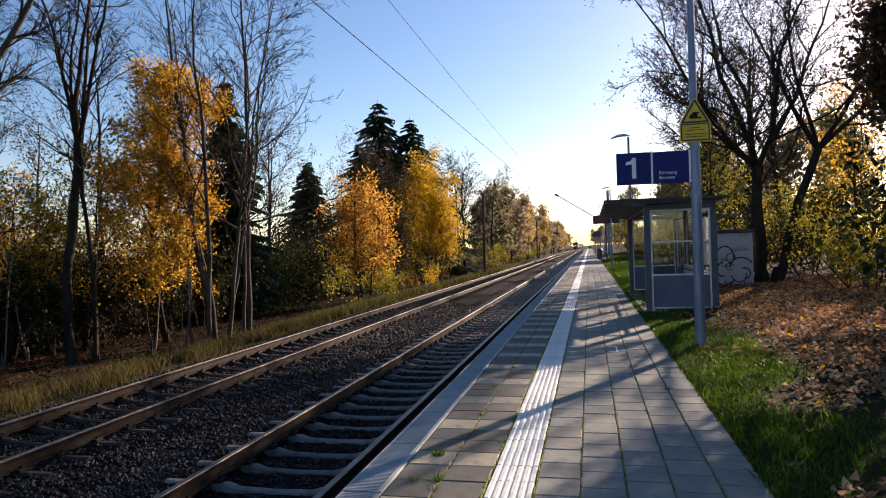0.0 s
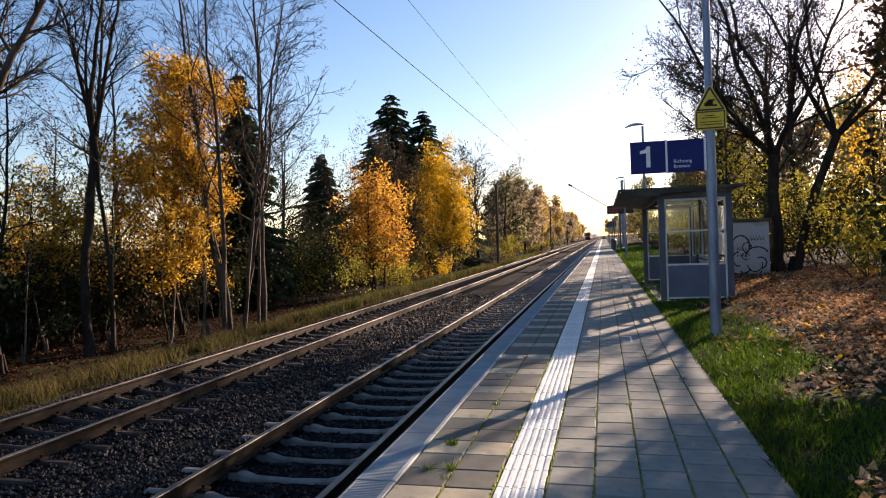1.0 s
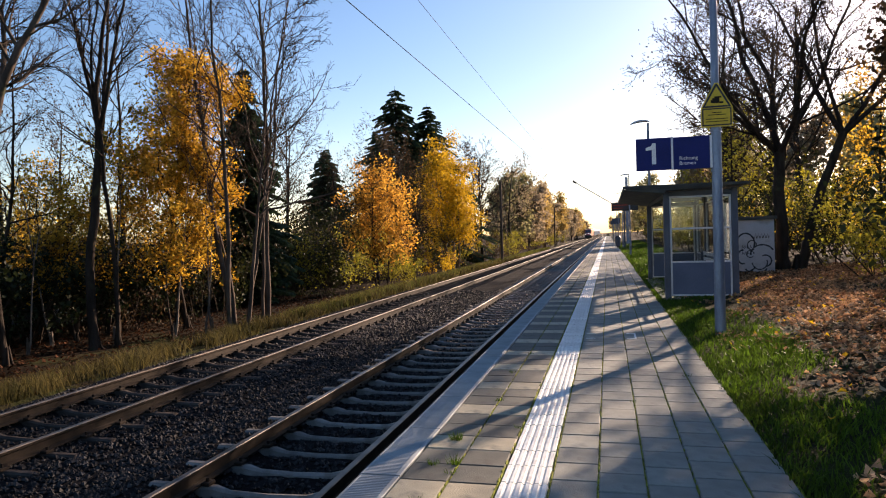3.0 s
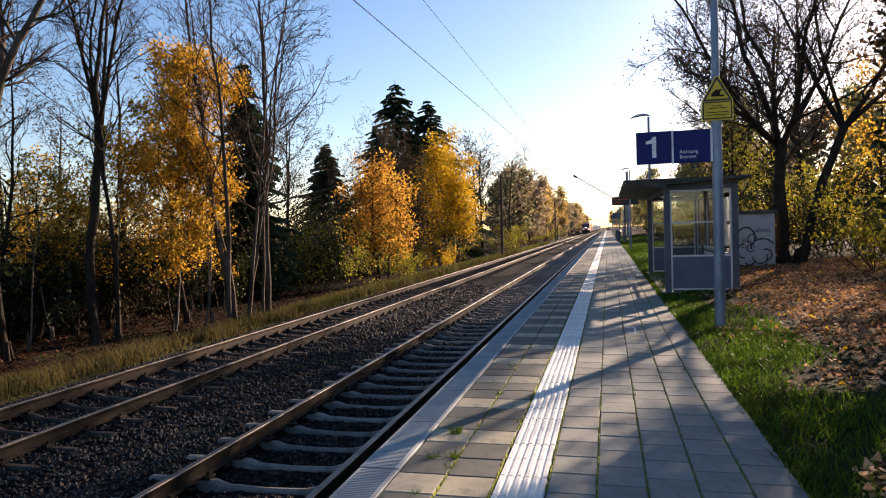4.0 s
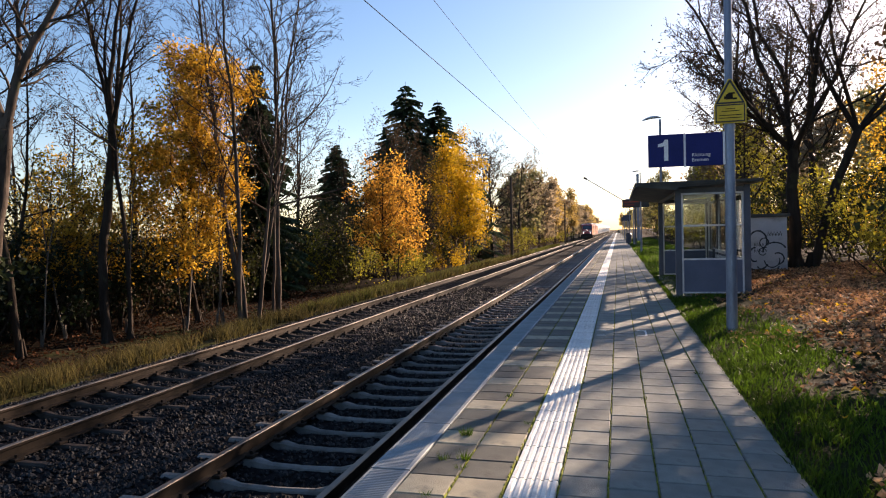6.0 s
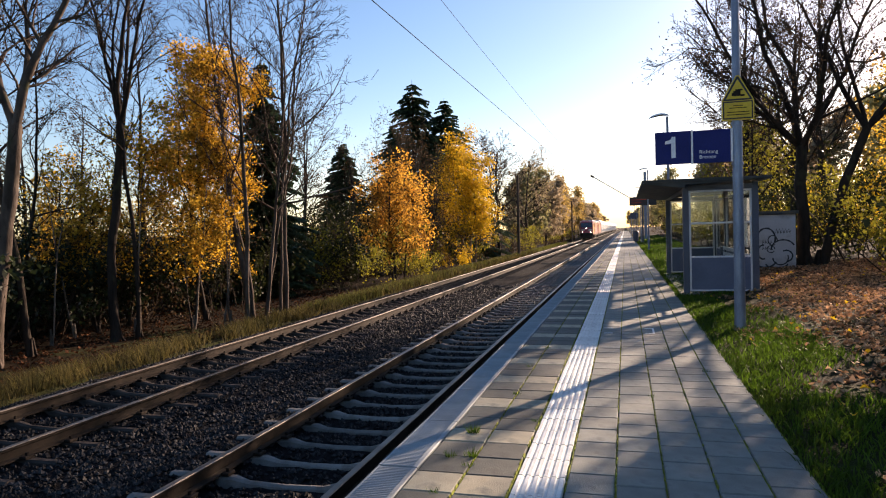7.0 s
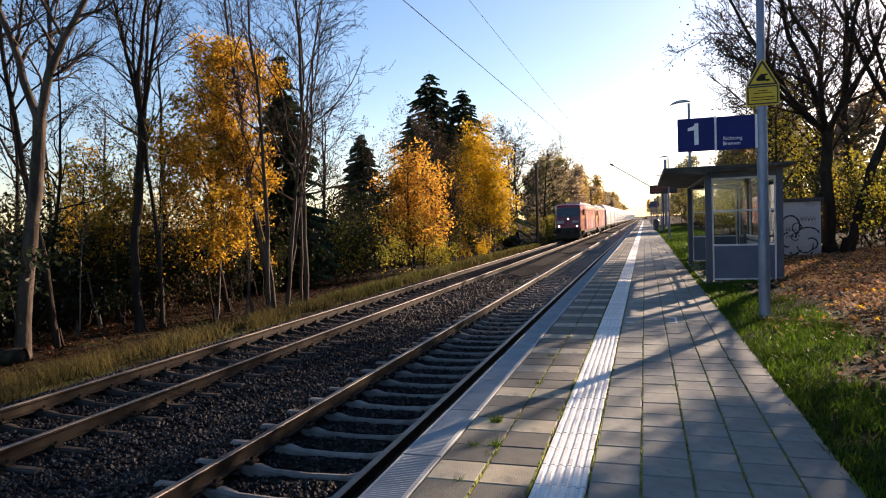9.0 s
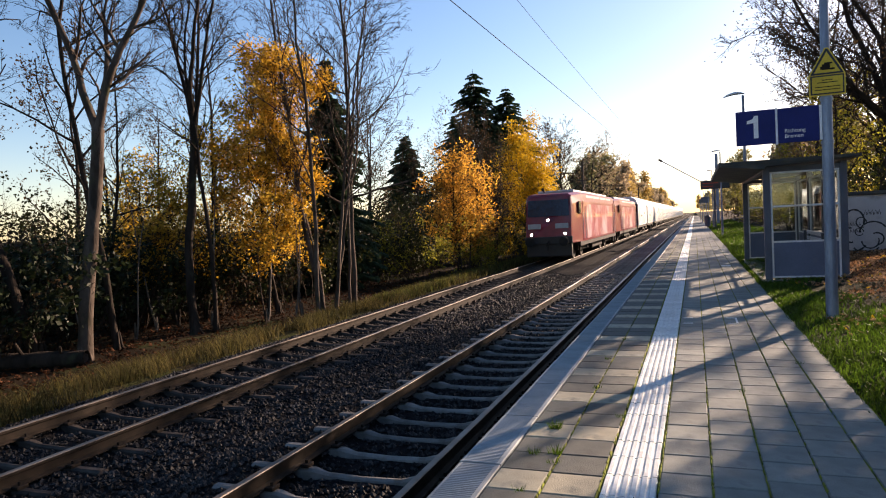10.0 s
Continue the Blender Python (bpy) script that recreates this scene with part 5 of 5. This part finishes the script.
    for x, z in ((-0.88, 1.43), (0.88, 1.43), (0.0, 2.17)):
        bm = rods(((x, -0.03 + (0.09 if z > 2 else 0), z), (x, -0.055 + (0.09 if z > 2 else 0), z), 0.062, 0.062), n=16)
        hl = part("headlight", bm, M["lamp"] if front_label.startswith("leading") else M["locoroof"], ob, "round headlight")
        part("headlight_ring", rods(((x, 0.02 + (0.09 if z > 2 else 0), z), (x, -0.028 + (0.09 if z > 2 else 0), z), 0.09, 0.09), n=16), M["under"], hl)
    for s in (-1, 1):
        for y in (1.55, L - 1.55):
            part("cab_window", boxes((s * 1.44 - 0.03, s * 1.44 + 0.03, y - 0.3, y + 0.3, 2.45, 3.1), bevel=0.01), M["screen"], ob)
        for y in (2.4, L - 2.4):
            part("cab_door", boxes((s * 1.485 - 0.02, s * 1.485 + 0.02, y - 0.32, y + 0.32, 1.0, 3.15), bevel=0.01), M["red"], ob)
            part("handrail", rods(((s * 1.53, y - 0.42, 1.1), (s * 1.53, y - 0.42, 2.5), 0.02), ((s * 1.53, y + 0.42, 1.1), (s * 1.53, y + 0.42, 2.5), 0.02), n=6), M["trimw"], ob)
        for i in range(4):
            y = 5.0 + i * 2.97
            part("side_panel", boxes((s * 1.4905 - 0.004, s * 1.4905 + 0.004, y - 1.44, y + 1.44, 1.05, 2.95)), M["redside"], ob, "dusty faded red side panel with painted pale sheen")
            part("grille", boxes((s * 1.40 - 0.06, s * 1.40 + 0.06, y - 1.3, y + 1.3, 3.2, 3.44), bevel=0.01), M["locoroof"], ob)
        part("sole_bar", boxes((s * 1.40 - 0.07, s * 1.40 + 0.07, 1.2, L - 1.2, 0.72, 0.95), bevel=0.01), M["under"], ob)
    for y in (4.0, L - 4.0):
        part("bogie_frame", boxes((-1.15, -0.95, y - 1.9, y + 1.9, 0.45, 0.85), (0.95, 1.15, y - 1.9, y + 1.9, 0.45, 0.85), (-1.0, 1.0, y - 0.4, y + 0.4, 0.4, 0.84), bevel=0.03), M["under"], ob)
        for q in (-1.3, 1.3):
            wheelset(ob, y + q, 0.625)
            for s in (-1, 1):
                part("axle_box", boxes((s * 1.13 - 0.09, s * 1.13 + 0.09, y + q - 0.18, y + q + 0.18, 0.45, 0.8), bevel=0.03), M["under"], ob)
    part("transformer", boxes((-1.2, 1.2, 7.2, 11.7, 0.35, 0.9), bevel=0.05), M["under"], ob)
    for i, y in enumerate((5.4, L - 5.4)):
        s = 1 if i == 0 else -1
        part("pantograph", rods(((-0.4, y, 3.8), (0, y + s * 1.2, 4.2), 0.03), ((0.4, y, 3.8), (0, y + s * 1.2, 4.2), 0.03), ((0, y + s * 1.2, 4.2), (0, y - s * 0.3, 4.85), 0.025),
                                ((-0.6, y - s * 0.3, 4.87), (0.6, y - s * 0.3, 4.87), 0.03), ((-0.5, y, 3.8), (0.5, y, 3.8), 0.06), n=6), M["under"], ob)
    return ob


def hopper_wagon():
    ob = thing("hopper_wagon", (TRACKS[1], 460, RAIL_Z), "tall pale grey covered hopper wagon behind the locomotives", "freight wagon", "wagons of the train")
    L = 14.6
    prof = [(-1.45, 1.05), (-1.48, 3.3), (-1.30, 3.85), (-0.75, 4.2), (0.75, 4.2), (1.30, 3.85), (1.48, 3.3), (1.45, 1.05)]
    part("body", prism(prof, 0.45, L - 0.45), M["wagon"], ob, "pale grey ribbed body")
    for s in (-1, 1):
        for i in range(9):
            y = 0.6 + i * (L - 1.2) / 8
            part("rib", boxes((s * 1.475 - 0.02, s * 1.475 + 0.02, y - 0.03, y + 0.03, 1.1, 3.3), bevel=0.008), M["wagon"], ob)
        part("sole_bar", boxes((s * 1.3 - 0.08, s * 1.3 + 0.08, 0.3, L - 0.3, 0.78, 1.045), bevel=0.01), M["under"], ob)
        part("lettering_bar", boxes((s * 1.487 - 0.004, s * 1.487 + 0.004, 4.7, 5.9, 2.0, 2.18)), M["under"], ob)
        part("lettering_bar", boxes((s * 1.487 - 0.004, s * 1.487 + 0.004, 9.0, 9.9, 2.3, 2.45)), M["under"], ob)
    for y in (0.40, L - 0.40):
        part("end_frame", boxes((-1.4, 1.4, y - 0.045, y + 0.045, 0.8, 3.4), bevel=0.01), M["under"], ob)
    for y in (2.2, L - 2.2):
        for s in (-1, 1):
            part("bogie_frame", boxes((s * 1.025 - 0.075, s * 1.025 + 0.075, y - 1.3, y + 1.3, 0.4, 0.75), bevel=0.03), M["under"], ob)
        for q in (-0.9, 0.9):
            wheelset(ob, y + q, 0.46)
    for s, y in ((-1, 0.0), (1, L)):
        part("buffer_beam", boxes((-1.3, 1.3, y - 0.02 if s < 0 else y - 0.2, y + 0.2 if s < 0 else y + 0.02, 0.85, 1.2)), M["under"], ob)
    return ob


train = [(locomotive("leading red electric locomotive with lit headlights, hauling the train"), 0.0)]
train.append((locomotive("second red electric locomotive coupled behind the first"), 19.7))
_w = hopper_wagon()
for i in range(20):
    o = _w if i == 0 else copy_thing(_w, pose(TRACKS[1], 460 + 15 * i, RAIL_Z))
    train.append((o, 39.6 + 15.1 * i))

# ---- platform pieces ----
row_of("slab", slab_mesh(0.266, 0.294, 0.05, M["slab"]), [TACT1 + 0.136 + 0.272 * c for c in range(5)], 1.54, 0.3, 48, PL_END, M["slabfar"], 0.15, 1)
_cols = [KERB_IN + 0.152, KERB_IN + 0.4545]
row_of("pale_slab", slab_mesh(0.294, 0.292, 0.05, M["slabw"]), _cols, 2.90, 0.9, 40, PL_END, M["slabwfar"], 0.0, 2)
row_of("dark_slab", slab_mesh(0.294, 0.292, 0.05, M["slabd"]), _cols, 2.30, 0.9, 40, PL_END, M["slabd"], 0.0, 5)
row_of("dark_slab", slab_mesh(0.294, 0.292, 0.05, M["slabd"]), _cols, 2.60, 0.9, 40, PL_END, M["slabd"], 0.0, 6)
row_of("tactile_plate", tactile_mesh(), [-0.49], 1.75, 0.3, 90, PL_END, M["tactilefar"], 0.0, 3)
row_of("edge_slab", kerb_mesh(), [EDGE], 1.6, 1.0, 60, PL_END, M["kerb"], 0.0, 4)
for x0, x1, y0, y1 in ((-0.30, -0.18, 8.52, 8.55), (-0.30, -0.18, 8.98, 9.01), (0.24, 0.37, 8.52, 8.55), (0.24, 0.37, 8.98, 9.01), (0.345, 0.37, 8.55, 8.98), (0.5, 0.72, 18.0, 18.3)):
    part("painted_mark", boxes((x0, x1, y0, y1, 0.001, 0.006)), M["paint"], platform, "white painted mark")


def moss_lines(xs, y0, y1, seed, amount):
    """Uneven moss cushions in the joints along the track."""
    rng = random.Random(seed)
    v, f = [], []
    for x in xs:
        y = y0
        while y < y1:
            l = rng.uniform(0.03, 0.11)
            if noise.noise((x * 3, y * 0.9, 4.0)) * 0.6 + amount > rng.random():
                w, z = rng.uniform(0.006, 0.014), rng.uniform(0.0, 0.008)
                o, dx = len(v), rng.uniform(-0.003, 0.003)
                v += [(x + dx - w, y, -0.015), (x + dx + w, y, -0.015), (x + dx + w, y + l, -0.015), (x + dx - w, y + l, -0.015),
                      (x + dx, y + l * 0.2, z), (x + dx, y + l * 0.8, z)]
                f += [(o, o + 1, o + 4), (o + 1, o + 2, o + 5, o + 4), (o + 2, o + 3, o + 5), (o + 3, o, o + 4, o + 5)]
            y += l * 0.9
    return mesh_of("joint_moss", v, f, M["moss"])


tagged(new("joint_moss", moss_lines([TACT1 + 0.272 * c for c in range(0, 6)] + [-0.645, -0.941], 1.5, 40.0, 12, 0.8)), "yellow green moss in the joints of the paving", "moss", kind="stuff")


def tuft(at, n, h, seed):
    rng = random.Random(seed)
    v, f = [], []
    for _ in range(n):
        a, r = rng.random() * 6.28, rng.random() * 0.035
        x, y = math.cos(a) * r, math.sin(a) * r
        l, q = h * rng.uniform(0.5, 1.2), rng.random() * 6.28
        cx, cy = math.cos(q) * 0.004, math.sin(q) * 0.004
        o = len(v)
        v += [(x - cx, y - cy, -0.015), (x + cx, y + cy, -0.015), (x + math.cos(a) * l * 0.7, y + math.sin(a) * l * 0.7, l)]
        f.append((o, o + 1, o + 2))
    ob = new("weed_tuft", mesh_of("weed_tuft", v, f, M["grass"]))
    ob.location = at
    return tagged(ob, "small green weed growing in a paving joint", "weed", "weeds in the paving", kind="stuff")


for i, (x, y, n, h) in enumerate(((-1.07, 3.84, 70, 0.06), (-1.10, 3.33, 40, 0.045), (-0.97, 3.36, 50, 0.05), (-0.95, 3.2, 20, 0.03), (-0.94, 5.0, 30, 0.03), (-1.0, 6.2, 20, 0.03),
                                  (-0.93, 7.3, 20, 0.03), (-0.65, 4.2, 20, 0.03), (-0.34, 5.6, 14, 0.025), (0.2, 5.1, 10, 0.025), (0.75, 6.2, 16, 0.03), (0.47, 7.4, 12, 0.03), (-1.05, 2.75, 16, 0.03))):
    tuft((x, y, 0), n, h, 40 + i)


def motions():
    rows = ((0, 362.0), (5.5, 181.0), (7.0, 131.2), (8.0, 97.8), (9.0, 65.2), (10.0, 33.5))
    for ob, back in train:
        walk(ob, [(t, pose(TRACKS[1], y + back, RAIL_Z)) for t, y in rows])


motions()
